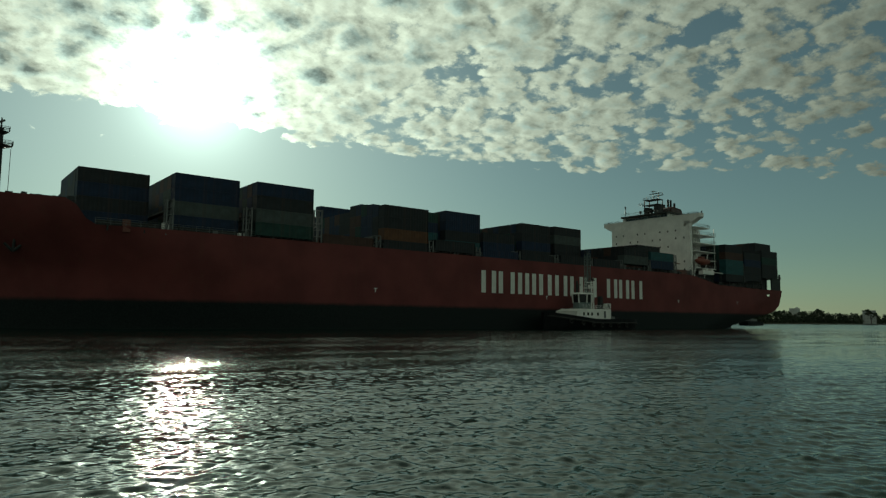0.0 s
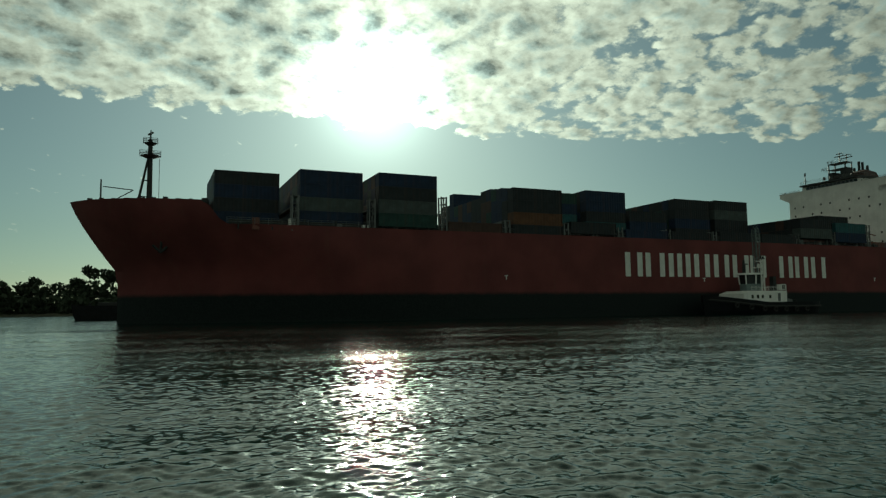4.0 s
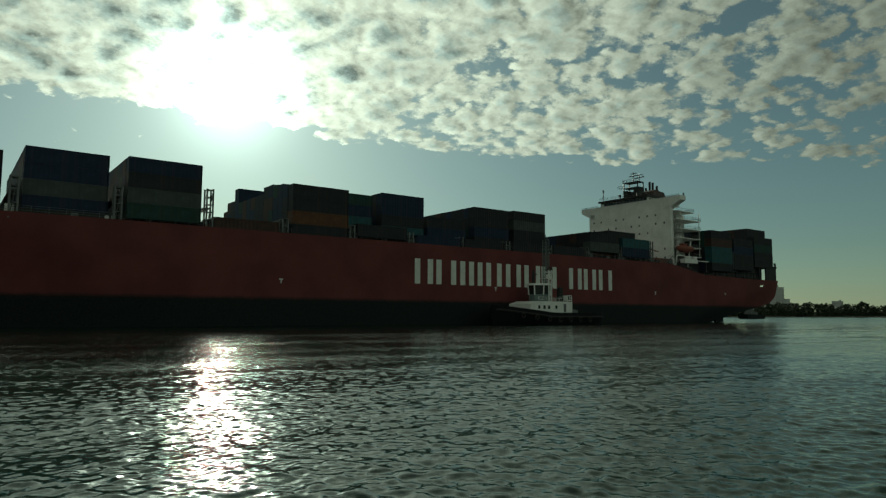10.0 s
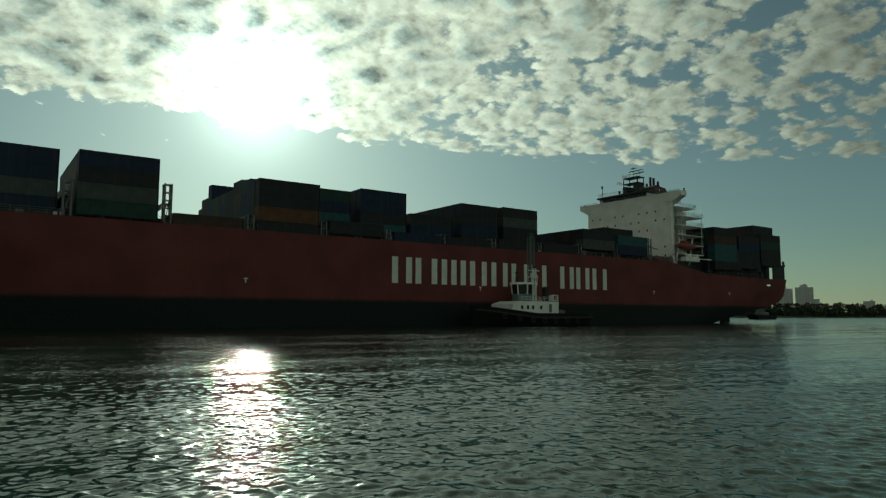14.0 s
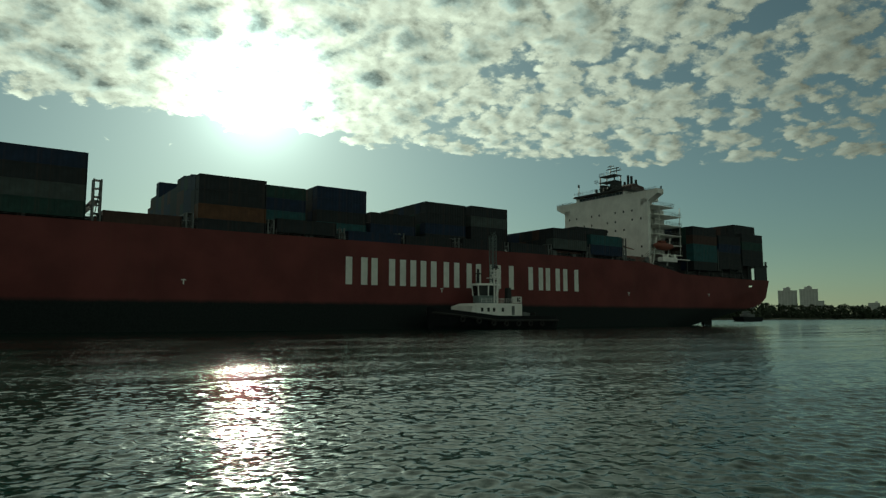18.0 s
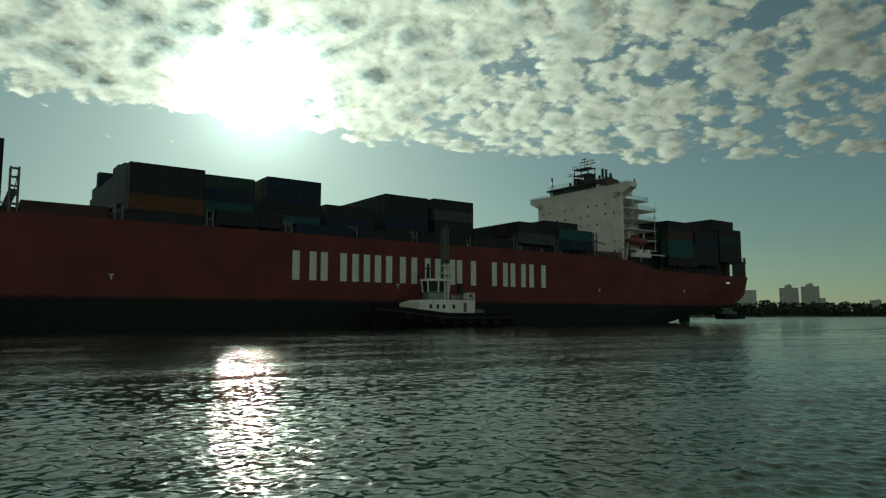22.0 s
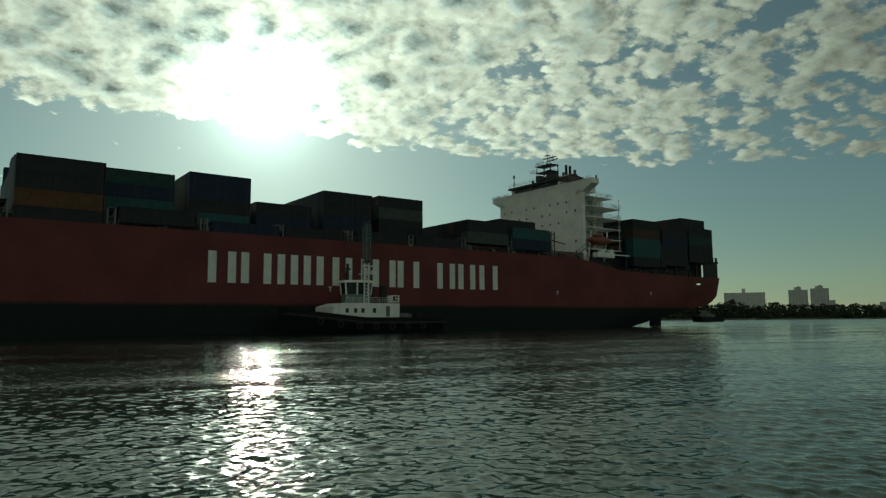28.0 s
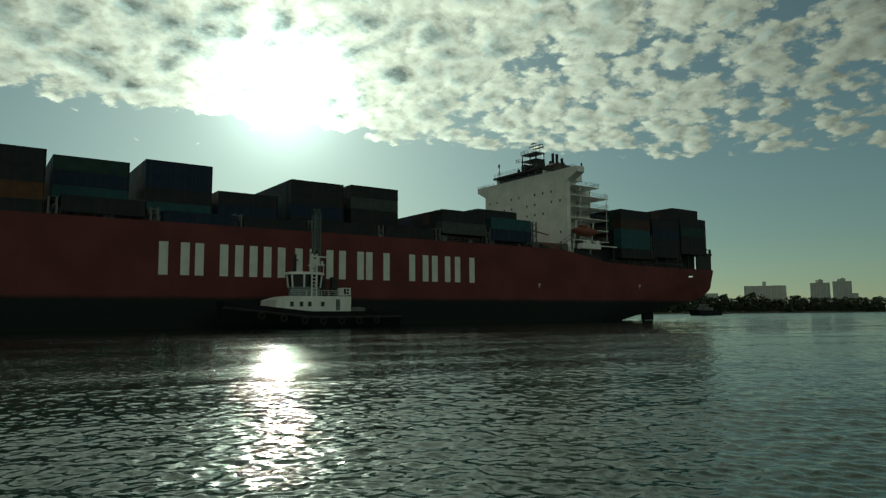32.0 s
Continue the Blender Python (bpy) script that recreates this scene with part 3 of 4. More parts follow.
def build_house():
    front, y0, y1 = 212.8, 3.6, BEAM - 3.6
    bm = bmesh.new()
    box(bm, front, front + 1.3, y0, y1, 16.2, 37.6)
    box(bm, front + 1.3, front + 8.6, 8.4, y1, 16.2, 37.6)
    block = part("deckhouse", bm, WHITE, ship, "white painted steel deckhouse")
    # portholes of the front, in rows by deck, each a frame and a dark pane
    rnd = random.Random(2)
    frame_me = pane_me = None
    for d in range(6):
        z = 20.4 + d * 2.75
        for y in np.arange(y0 + 2.0, y1 - 1.0, 3.15):
            if rnd.random() < 0.5:
                continue
            if frame_me is None:
                bm = bmesh.new()
                for a in ((0, 0.72, 0, 0.09), (0, 0.72, 0.71, 0.8), (0, 0.09, 0.09, 0.71), (0.63, 0.72, 0.09, 0.71)):
                    box(bm, -0.06, 0.02, a[0], a[1], a[2], a[3])
                frame_me = mesh_of("porthole", bm, WHITE)
                bm = bmesh.new()
                box(bm, -0.02, 0.02, 0.09, 0.63, 0.09, 0.71)
                pane_me = mesh_of("pane", bm, GLASS)
            hole = share("porthole", frame_me, block, (front, y, z))
            share("pane", pane_me, hole, (0, 0, 0))
    # the wings of the bridge, with sloping undersides
    for sign in (-1, 1):
        bm = bmesh.new()
        a, b = MID + sign * MID, MID + sign * (MID - 6.0)
        ring = []
        for x in (front, front + 2.8):
            ring.append([bm.verts.new((x, y, z)) for y, z in ((a, 39.9), (a, 38.5), (b, 35.4), (b, 39.9))])
        for i in range(4):
            j = (i + 1) % 4
            bm.faces.new((ring[0][i], ring[0][j], ring[1][j], ring[1][i]))
        bm.faces.new(ring[0])
        bm.faces.new(ring[1][::-1])
        part("bridge_wing", bm, WHITE, ship)
    bm = bmesh.new()
    for y in (0.2, BEAM - 0.5):
        box(bm, front + 2.1, front + 2.4, y, y + 0.3, 39.9, 40.8)
    part("wing_lamp", bm, DARK, ship)
    # wheelhouse with a band of dark windows under a wide roof
    bm = bmesh.new()
    box(bm, front, front + 8.4, 6.0, BEAM - 6.0, 37.6, 39.9)
    part("bridge_front", bm, WHITE, ship)
    bm = bmesh.new()
    box(bm, front + 0.2, front + 8.2, 12.2, BEAM - 8.6, 39.9, 41.0)
    house = part("wheelhouse", bm, WHITE, ship)
    for y in np.arange(12.5, BEAM - 11.2, 1.35):
        bm = bmesh.new()
        box(bm, front + 0.12, front + 0.24, y, y + 1.2, 39.98, 40.85)
        part("bridge_window", bm, GLASS, house)
    bm = bmesh.new()
    box(bm, front - 1.4, front + 8.8, 11.2, BEAM - 8.8, 41.0, 41.55, 0.08)
    part("wheelhouse_roof", bm, DARK, ship, "dark overhanging roof")
    bm = bmesh.new()
    rail(bm, [(front + 7.5, 11.8, 41.55), (front - 1.2, 11.8, 41.55), (front - 1.2, BEAM - 9.2, 41.55)], 1.1, 1.8, 0.04)
    rail(bm, [(front - 0.3, 0.3, 39.7), (front - 0.3, 11.0, 39.7)], 0.6, 1.8, 0.04)
    rail(bm, [(front - 0.3, 32.0, 39.7), (front - 0.3, 39.8, 39.7)], 0.6, 1.8, 0.04)
    part("roof_rail", bm, STEEL, ship)
    # antennas and the radar mast
    bm = bmesh.new()
    rod(bm, (front, 30.0, 41.5), (front, 30.0, 45.2), 0.12)
    rod(bm, (front, 29.2, 42.4), (front, 30.0, 43.6), 0.06)
    rod(bm, (front, 30.8, 42.4), (front, 30.0, 43.6), 0.06)
    box(bm, front - 0.2, front + 0.2, 29.8, 30.2, 44.6, 45.6)
    part("whip_antenna", bm, STEEL, ship)
    bm = bmesh.new()
    for x in (216.6, 219.6):
        for y in (18.6, 24.2):
            rod(bm, (x, y, 41.5), (x, y, 47.6), 0.20)
    for z in (43.6, 45.6, 47.5):
        box(bm, 216.3, 219.9, 18.3, 24.5, z, z + 0.16)
    box(bm, 216.4, 219.8, 18.4, 20.2, 41.6, 45.4)
    box(bm, 216.4, 219.8, 22.8, 24.4, 41.6, 44.8)
    mast = part("radar_mast", bm, DARK, ship, "dark steel mast with radar platforms")
    bm = bmesh.new()
    rail(bm, [(216.3, 18.3, 47.66), (216.3, 24.5, 47.66), (219.9, 24.5, 47.66)], 1.0, 1.5, 0.04)
    rail(bm, [(216.3, 24.5, 45.7), (216.3, 26.6, 45.7), (219.9, 26.6, 45.7)], 1.0, 1.2, 0.04)
    part("mast_rail", bm, STEEL, mast)
    for y, top, arm in ((21.8, 51.3, 1.6), (19.4, 50.4, 1.9)):
        bm = bmesh.new()
        rod(bm, (218.6, y, 47.6), (218.6, y, top), 0.13)
        box(bm, 218.45, 218.75, y - arm, y + arm, top - 1.4, top - 1.15)
        box(bm, 218.45, 218.75, y - arm * 0.6, y + arm * 0.6, top - 0.5, top - 0.3)
        rod(bm, (218.6, y - arm * 0.8, top - 1.2), (218.6, y - arm * 0.8, top - 0.3), 0.08)
        part("radar_scanner", bm, STEEL, mast)
    bm = bmesh.new()
    box(bm, 217.0, 217.6, 26.2, 26.9, 43.0, 44.0, 0.1)
    rod(bm, (217.2, 26.5, 41.5), (217.2, 26.5, 43.1), 0.1)
    part("search_light", bm, DARK, ship)
    # funnel with its pipes
    bm = bmesh.new()
    prism(bm, [(221.5, 37.0), (228.5, 37.0), (228.5, 43.0), (227.5, 44.4), (222.5, 45.0), (221.5, 44.4)], 16.0, 23.5)
    funnel = part("funnel", bm, BUFF, ship, "dark red funnel casing")
    for x, y, z in ((223.2, 18.6, 48.0), (224.6, 18.4, 47.9), (226.0, 17.8, 46.8), (227.4, 18.6, 45.8), (225.2, 21.6, 46.6)):
        bm = bmesh.new()
        rod(bm, (x, y, 43.0), (x, y, z), 0.40, 0.40, 10)
        part("exhaust_pipe", bm, DARK, funnel)
    bm = bmesh.new()
    box(bm, 223.8, 231.0, 12.0, BEAM - 12, 16.2, 37.0)
    part("engine_casing", bm, WHITE, ship)
    # open side decks behind the house
    for k, z in enumerate((21.4, 24.3, 27.2, 30.1, 33.0, 35.6)):
        x1 = 227.4 if z < 34 else 223.9
        bm = bmesh.new()
        box(bm, front + 8.6, x1, 2.6, 12.0, z - 0.22, z)
        box(bm, front + 1.3, front + 8.6, 2.4, 8.4, z - 0.22, z)
        deck = part("side_deck", bm, WHITE, ship)
        bm = bmesh.new()
        rail(bm, [(front + 1.4, 2.5, z), (x1 - 0.1, 2.5, z), (x1 - 0.1, 11.8, z)], 1.05, 1.5, 0.04)
        part("deck_rail", bm, STEEL, deck)
        bm = bmesh.new()
        if k < 5:
            box(bm, front + 8.6, x1 - 1.6, 7.6, 12.0, z, z + 2.68 if k < 4 else z + 2.4)
            part("side_cabin", bm, WHITE, deck)
            bm = bmesh.new()
            rod(bm, (x1 - 0.3, 3.0, z), (x1 - 0.3, 3.0, z + 2.7), 0.09)
            part("deck_post", bm, WHITE, deck)
            bm = bmesh.new()
            rod(bm, (front + 4, 2.6, z), (front + 4, 2.6, z + 2.7), 0.09)
            part("deck_post", bm, WHITE, deck)
        else:
            bm.free()
    # the port lifeboat in its davits
    bm = bmesh.new()
    rings = []
    for i in range(13):
        u = i / 12
        w = 1.45 * max(0.08, math.sin(math.pi * min(1, 0.06 + u * 0.9))) ** 0.5
        ring = []
        for a in range(12):
            th = a / 12 * 2 * math.pi
            c, sn = math.cos(th), math.sin(th)
            ring.append(bm.verts.new((213.6 + 8.2 * u, 2.0 + w * c, 23.4 + (1.25 if sn > 0 else 1.15) * w / 1.45 * sn + 0.25 * (2 * u - 1) ** 2)))
        rings.append(ring)
    for p, q in zip(rings, rings[1:]):
        for i in range(12):
            bm.faces.new((p[i], p[(i + 1) % 12], q[(i + 1) % 12], q[i]))
    bm.faces.new(rings[0][::-1])
    bm.faces.new(rings[-1])
    boat = part("lifeboat", bm, ORANGE, ship, "dark red-brown enclosed lifeboat", True)
    bm = bmesh.new()
    box(bm, 215.6, 217.8, 1.25, 2.75, 24.5, 25.1, 0.12)
    part("lifeboat_cabin", bm, ORANGE, boat)
    bm = bmesh.new()
    for x in (214.4, 220.8):
        rod(bm, (x, 3.4, 18.0), (x, 2.0, 26.2), 0.2)
        rod(bm, (x, 2.0, 26.2), (x, 2.0, 24.4), 0.06)
    box(bm, 214.2, 221.0, -0.1, 1.6, 18.9, 20.2)
    box(bm, 216.0, 217.2, -0.05, 1.2, 20.2, 20.9)
    box(bm, 219.6, 220.6, -0.05, 1.2, 20.2, 21.1)
    box(bm, 221.0, 227.6, 0.2, 0.6, 19.7, 19.95)
    part("davit", bm, WHITE, ship, "white lifeboat davit and platform")


build_house()


def build_winches():
    """Winches, vents, a stores crane and stairs at the foot of the deckhouse, and on the mooring decks."""
    rnd = random.Random(17)
    for x in (201.0, 204.2, 207.4, 210.0):
        bm = bmesh.new()
        y = rnd.uniform(1.5, 3.5)
        rod(bm, (x, y, 19.3), (x, y + 2.4, 19.3), 0.55, 0.55, 10)
        for k in (0, 2.4):
            rod(bm, (x, y + k - 0.08, 19.3), (x, y + k + 0.08, 19.3), 0.85, 0.85, 12)
        box(bm, x - 0.7, x + 0.7, y - 0.4, y + 2.8, 18.0, 18.7)
        part("mooring_winch", bm, STEEL, ship)
    for x, y, h in ((202.4, 6.0, 2.6), (205.8, 9.0, 3.0), (208.9, 5.2, 2.4), (199.9, 3.0, 2.0)):
        bm = bmesh.new()
        rod(bm, (x, y, 18.0), (x, y, 18.0 + h), 0.3, 0.3, 10)
        rod(bm, (x, y, 18.0 + h), (x, y, 18.4 + h), 0.62, 0.5, 10)
        part("mushroom_vent", bm, WHITE, ship)
    bm = bmesh.new()
    rod(bm, (200.4, 8.0, 18.0), (200.4, 8.0, 24.6), 0.4, 0.32, 8)
    rod(bm, (200.4, 8.0, 24.2), (205.6, 3.2, 22.0), 0.22, 0.15, 6)
    part("stores_crane", bm, DECK, ship)
    bm = bmesh.new()
    for y in (1.2, 2.0):
        rod(bm, (206.5, y, 18.0), (211.8, y, 21.4), 0.07)
        rod(bm, (206.5, y, 19.0), (211.8, y, 22.4), 0.05)
    for k in range(14):
        f = (k + 0.5) / 14
        box(bm, 206.5 + 5.3 * f - 0.12, 206.5 + 5.3 * f + 0.12, 1.2, 2.0, 18.0 + 3.4 * f - 0.03, 18.0 + 3.4 * f)
    part("stair", bm, STEEL, ship)
    bm = bmesh.new()
    rail(bm, [(205.0, 0.3, 18.6), (213.0, 0.3, 17.3), (221.0, 0.3, 15.8)], 1.15, 1.6, 0.04)
    part("guard_rail", bm, STEEL, ship)


build_winches()


def build_bow():
    # foremast with two platforms and a raking leg
    bm = bmesh.new()
    rod(bm, (14.9, MID, 22.0), (14.9, MID, 36.6), 0.55, 0.42, 10)
    rod(bm, (14.9, MID, 36.6), (14.9, MID, 38.6), 0.16, 0.10, 6)
    mast = part("foremast", bm, DARK, ship, "dark steel foremast with lamp platforms")
    bm = bmesh.new()
    rod(bm, (12.6, MID - 1.2, 22.5), (14.6, MID - 0.2, 33.3), 0.2)
    rod(bm, (12.6, MID + 1.2, 22.5), (14.6, MID + 0.2, 33.3), 0.2)
    for z in (25.2, 28.4):
        rod(bm, (13.1 + (z - 25) * 0.18, MID - 0.9, z), (14.9, MID, z), 0.12)
    part("mast_leg", bm, DARK, mast)
    for z, w in ((33.4, 1.9), (36.0, 1.3)):
        bm = bmesh.new()
        rod(bm, (14.9, MID, z - 0.55), (14.9, MID, z), 0.5, w, 12)
        rail(bm, [(14.9 - w, MID - w * .6, z), (14.9 + w, MID - w * .6, z), (14.9 + w, MID + w * .6, z), (14.9 - w, MID + w * .6, z)], 0.9, 1.2, 0.05)
        part("mast_platform", bm, DARK, mast)
    bm = bmesh.new()
    rod(bm, (14.4, MID, 37.6), (15.4, MID, 38.2), 0.22)
    rod(bm, (16.6, MID, 24.0), (16.6, MID, 33.0), 0.05)
    part("mast_lamp", bm, STEEL, mast)
    bm = bmesh.new()
    rod(bm, (6.4, MID, 22.5), (6.4, MID, 28.2), 0.2, 0.12)
    part("jackstaff", bm, DARK, ship)
    bm = bmesh.new()
    rod(bm, (6.6, MID + 2, 27.2), (12.0, MID + 1, 26.6), 0.1)
    rod(bm, (12.0, MID + 1, 26.6), (8.6, MID, 24.2), 0.1)
    rod(bm, (8.6, MID, 22.5), (8.6, MID, 24.4), 0.18)
    part("stores_crane", bm, DARK, ship)
    rnd = random.Random(8)
    for x in np.arange(4.5, 24, 2.1):
        bm = bmesh.new()
        y = MID - half_breadth(x, 22.6) + 0.5
        z = sheer(x)
        box(bm, x, x + rnd.uniform(0.7, 1.6), y, y + 0.5, z - 0.3, z + rnd.uniform(0.15, 0.5), 0.08)
        part("fairlead", bm, DARK, ship)
    bm = bmesh.new()
    box(bm, 17.5, 20.5, MID - 4, MID - 1, 22.0, 24.3, 0.2)
    rod(bm, (18.0, MID - 8, 23.0), (18.0, MID - 2, 23.0), 0.8, 0.8, 12)
    part("windlass", bm, DARK, ship)
    # anchor in its pocket on the port bow
    bm = bmesh.new()
    x = 17.0
    y = MID - half_breadth(x, 15) - 0.15
    rod(bm, (x, y, 13.6), (x + 0.2, y - 0.2, 16.6), 0.22)
    rod(bm, (x - 1.3, y, 14.8), (x, y - 0.1, 13.5), 0.25)
    rod(bm, (x + 1.3, y, 14.8), (x, y - 0.1, 13.5), 0.25)
    part("anchor", bm, DARK, ship)


build_bow()


def foam(name, spots, owner, label, seed):
    """Low lumps of broken water, joined."""
    rnd = random.Random(seed)
    bm = bmesh.new()
    for x0, x1, y0, y1, count in spots:
        for _ in range(count):
            x, y = rnd.uniform(x0, x1), rnd.uniform(y0, y1)
            l, w, h = rnd.uniform(0.3, 1.8), rnd.uniform(0.1, 0.35), rnd.uniform(0.04, 0.14)
            top = bm.verts.new((x, y, h))
            ring = [bm.verts.new((x + l * math.cos(a) * rnd.uniform(.6, 1.2), y + w * math.sin(a) * rnd.uniform(.6, 1.2), -0.05)) for a in (0, 1.05, 2.1, 3.14, 4.2, 5.24)]
            for i in range(6):
                bm.faces.new((top, ring[i], ring[(i + 1) % 6]))
    tagged(part(name, bm, FOAM, owner, label), kind="stuff")


FOAM = material("foam", (0.55, 0.58, 0.55), 0.7, 0, 0.15, 2.0, 0.3)
foam("wash", [(226, 262, 4, 36, 160), (262, 330, 4, 40, 620)], ship, "white wash along the hull and astern", 4)

# ---- tug ----
tug = tagged(new("tugboat"), "dark-hulled harbour tug with a white deckhouse and lattice mast", "tug")


def tug_plan(x, level):
    """Half breadth of the tug's hull at x, fuller at deck level."""
    u = (x + 15.0) / 32.5
    if not 0 <= u <= 1:
        return 0.0
    bow = min(1.0, (u / (0.36 if level else 0.5))) ** (0.5 if level else 0.75)
    stern = min(1.0, ((1 - u) / 0.10)) ** 0.35
    return 5.3 * bow * (0.75 + 0.25 * stern) * (1.0 if level else 0.86)


def tug_deck(x):
    return lerp(4.3, 2.6, (x + 15) / 14)


def build_tug():
    xs = [-15 + 0.8 * i for i in range(8)] + [-8.5 + 1.6 * i for i in range(15)] + [15.2, 16.4, 17.2, 17.5]
    bm = bmesh.new()
    rings = []
    for x in xs:
        top = tug_deck(x)
        ring = []
        for z, level in ((-1.4, 0), (0.2, 0), (1.3, 0.5), (top, 1)):
            h = lerp(tug_plan(x, 0), tug_plan(x, 1), level)
            ring.append((x - (0.5 * (1 - level) * (-1) if x < -12 else 0), max(h, 0.03), z))
        rings.append([bm.verts.new((a, -h, z)) for a, h, z in ring] + [bm.verts.new((a, h, z)) for a, h, z in ring[::-1]])
    for a, b in zip(rings, rings[1:]):
        for i in range(7):
            bm.faces.new((a[i], a[i + 1], b[i + 1], b[i]))
        bm.faces.new((a[7], a[0], b[0], b[7]))
    bm.faces.new(rings[0][::-1])
    bm.faces.new(rings[-1])
    hull = part("hull", bm, TUG_BLACK, tug, "black tug hull")
    # bulwark, with rubber fender along the sheer
    bm = bmesh.new()
    for sign in (-1, 1):
        for a, b in zip(xs, xs[1:]):
            ha, hb = tug_plan(a, 1), tug_plan(b, 1)
            za, zb = tug_deck(a), tug_deck(b)
            v = [bm.verts.new(c) for c in ((a, sign * ha, za), (b, sign * hb, zb), (b, sign * hb, zb + 0.75), (a, sign * ha, za + 0.75),
                                           (a, sign * (ha - 0.14), za), (b, sign * (hb - 0.14), zb), (b, sign * (hb - 0.14), zb + 0.75), (a, sign * (ha - 0.14), za + 0.75))]
            for f in ((0, 1, 2, 3), (7, 6, 5, 4), (3, 2, 6, 7)):
                bm.faces.new([v[i] for i in f])
    bmesh.ops.remove_doubles(bm, verts=bm.verts, dist=0.002)
    part("bulwark", bm, TUG_BLACK, tug)
    bm = bmesh.new()
    line = [Vector((x, -tug_plan(x, 1), tug_deck(x) - 0.25)) for x in xs[1:]] + [Vector((x, tug_plan(x, 1), tug_deck(x) - 0.25)) for x in xs[:0:-1]]
    rings = []
    for i, c in enumerate(line):
        way = line[(i + 1) % len(line)] - line[i - 1]
        q = way.to_track_quat("Z", "Y")
        rings.append([bm.verts.new(c + q @ Vector((0.27 * math.cos(a), 0.27 * math.sin(a), 0))) for a in (0, 1.05, 2.1, 3.14, 4.19, 5.24)])
    for i in range(len(rings)):
        for k in range(6):
            bm.faces.new((rings[i][k], rings[i][(k + 1) % 6], rings[(i + 1) % len(rings)][(k + 1) % 6], rings[(i + 1) % len(rings)][k]))
    part("fender", bm, RUBBER, hull)
    for k in range(7):
        bm = bmesh.new()
        x = -9 + 3.4 * k
        c = Vector((x, -tug_plan(x, 1) - 0.2, tug_deck(x) - 0.9))
        for i in range(10):
            t0, t1 = i / 10 * 6.283, (i + 1) / 10 * 6.283
            rod(bm, c + Vector((0.5 * math.cos(t0), 0, 0.5 * math.sin(t0))), c + Vector((0.5 * math.cos(t1), 0, 0.5 * math.sin(t1))), 0.2, None, 6)
        part("tyre_fender", bm, RUBBER, hull)
    # white deckhouse, sloping down at its forward end
    bm = bmesh.new()
    prism(bm, [(-6.6, 3.6), (7.3, 3.2), (7.4, 5.95), (-4.0, 5.95), (-6.3, 5.3)], -3.6, 3.6)
    house = part("deckhouse", bm, WHITE, tug, "white tug deckhouse")
    for x in (-4.0, -2.3, -0.8, 1.6):
        bm = bmesh.new()
        box(bm, x, x + 0.62, -3.66, -3.58, 4.2, 5.0)
        part("house_window", bm, GLASS, house)
    bm = bmesh.new()
    box(bm, 4.4, 5.2, -3.66, -3.58, 3.5, 5.4)
    part("house_door", bm, STEEL, house)
    bm = bmesh.new()
    rail(bm, [(-3.8, -3.5, 5.95), (7.2, -3.5, 5.95), (7.2, 3.5, 5.95)], 1.0, 1.3, 0.035)
    part("house_rail", bm, WHITE, house)
    # wheelhouse: low skirt, window posts, glass, overhanging roof
    bm = bmesh.new()
    base = [(2.85 * math.cos(a) + 0.1, 2.6 * math.sin(a)) for a in [math.pi / 8 + i * math.pi / 4 for i in range(8)]]
    for z0, z1, sc in ((5.95, 7.6, 0.97),):
        lo = [bm.verts.new((x * sc, y * sc, z0)) for x, y in base]
        hi = [bm.verts.new((x * sc, y * sc, z1)) for x, y in base]
        for i in range(8):
            bm.faces.new((lo[i], lo[(i + 1) % 8], hi[(i + 1) % 8], hi[i]))
        bm.faces.new(hi)
    wheel = part("wheelhouse", bm, TUG_GREY, tug, "grey wheelhouse with tall dark windows")
    for i in range(8):
        (xa, ya), (xb, yb) = base[i], base[(i + 1) % 8]
        bm = bmesh.new()
        v = [bm.verts.new(c) for c in ((xa * .95, ya * .95, 7.6), (xb * .95, yb * .95, 7.6), (xb * 1.04, yb * 1.04, 9.7), (xa * 1.04, ya * 1.04, 9.7))]
        w = [bm.verts.new((q.co.x * 0.97, q.co.y * 0.97, q.co.z)) for q in v]
        bm.faces.new(v)
        bm.faces.new(w[::-1])
        for k in range(4):
            bm.faces.new((v[k], v[(k + 1) % 4], w[(k + 1) % 4], w[k]))
        part("window_pane", bm, GLASS, wheel)
        bm = bmesh.new()
        rod(bm, (xa * .97, ya * .97, 7.5), (xa * 1.06, ya * 1.06, 9.75), 0.16)
        part("window_post", bm, WHITE, wheel)
    bm = bmesh.new()
    lo = [bm.verts.new((x * 1.24, y * 1.16, 9.7)) for x, y in base]
    hi = [bm.verts.new((x * 1.18, y * 1.1, 10.15)) for x, y in base]
    for i in range(8):
        bm.faces.new((lo[i], lo[(i + 1) % 8], hi[(i + 1) % 8], hi[i]))
    bm.faces.new(lo[::-1])
    bm.faces.new(hi)
    part("roof", bm, WHITE, wheel)
    # pale lattice mast over the roof
    bm = bmesh.new()
    legs = [(1.75, -0.55), (2.85, -0.55), (2.85, 0.55), (1.75, 0.55)]
    for x, y in legs:
        rod(bm, (x, y * 0.8, 10.0), (x, y, 20.6), 0.10)
    for k in range(14):
        z = 10.4 + k * 0.8
        for i in range(4):
            (xa, ya), (xb, yb) = legs[i], legs[(i + 1) % 4]
            rod(bm, (xa, ya * 0.9, z), (xb, yb * 0.9, z), 0.06, None, 4)
            rod(bm, (xa, ya * 0.9, z), (xb, yb * 0.9, z + 0.8), 0.05, None, 4)
    rod(bm, (2.3, 0, 10.0), (2.3, 0, 20.8), 0.16)
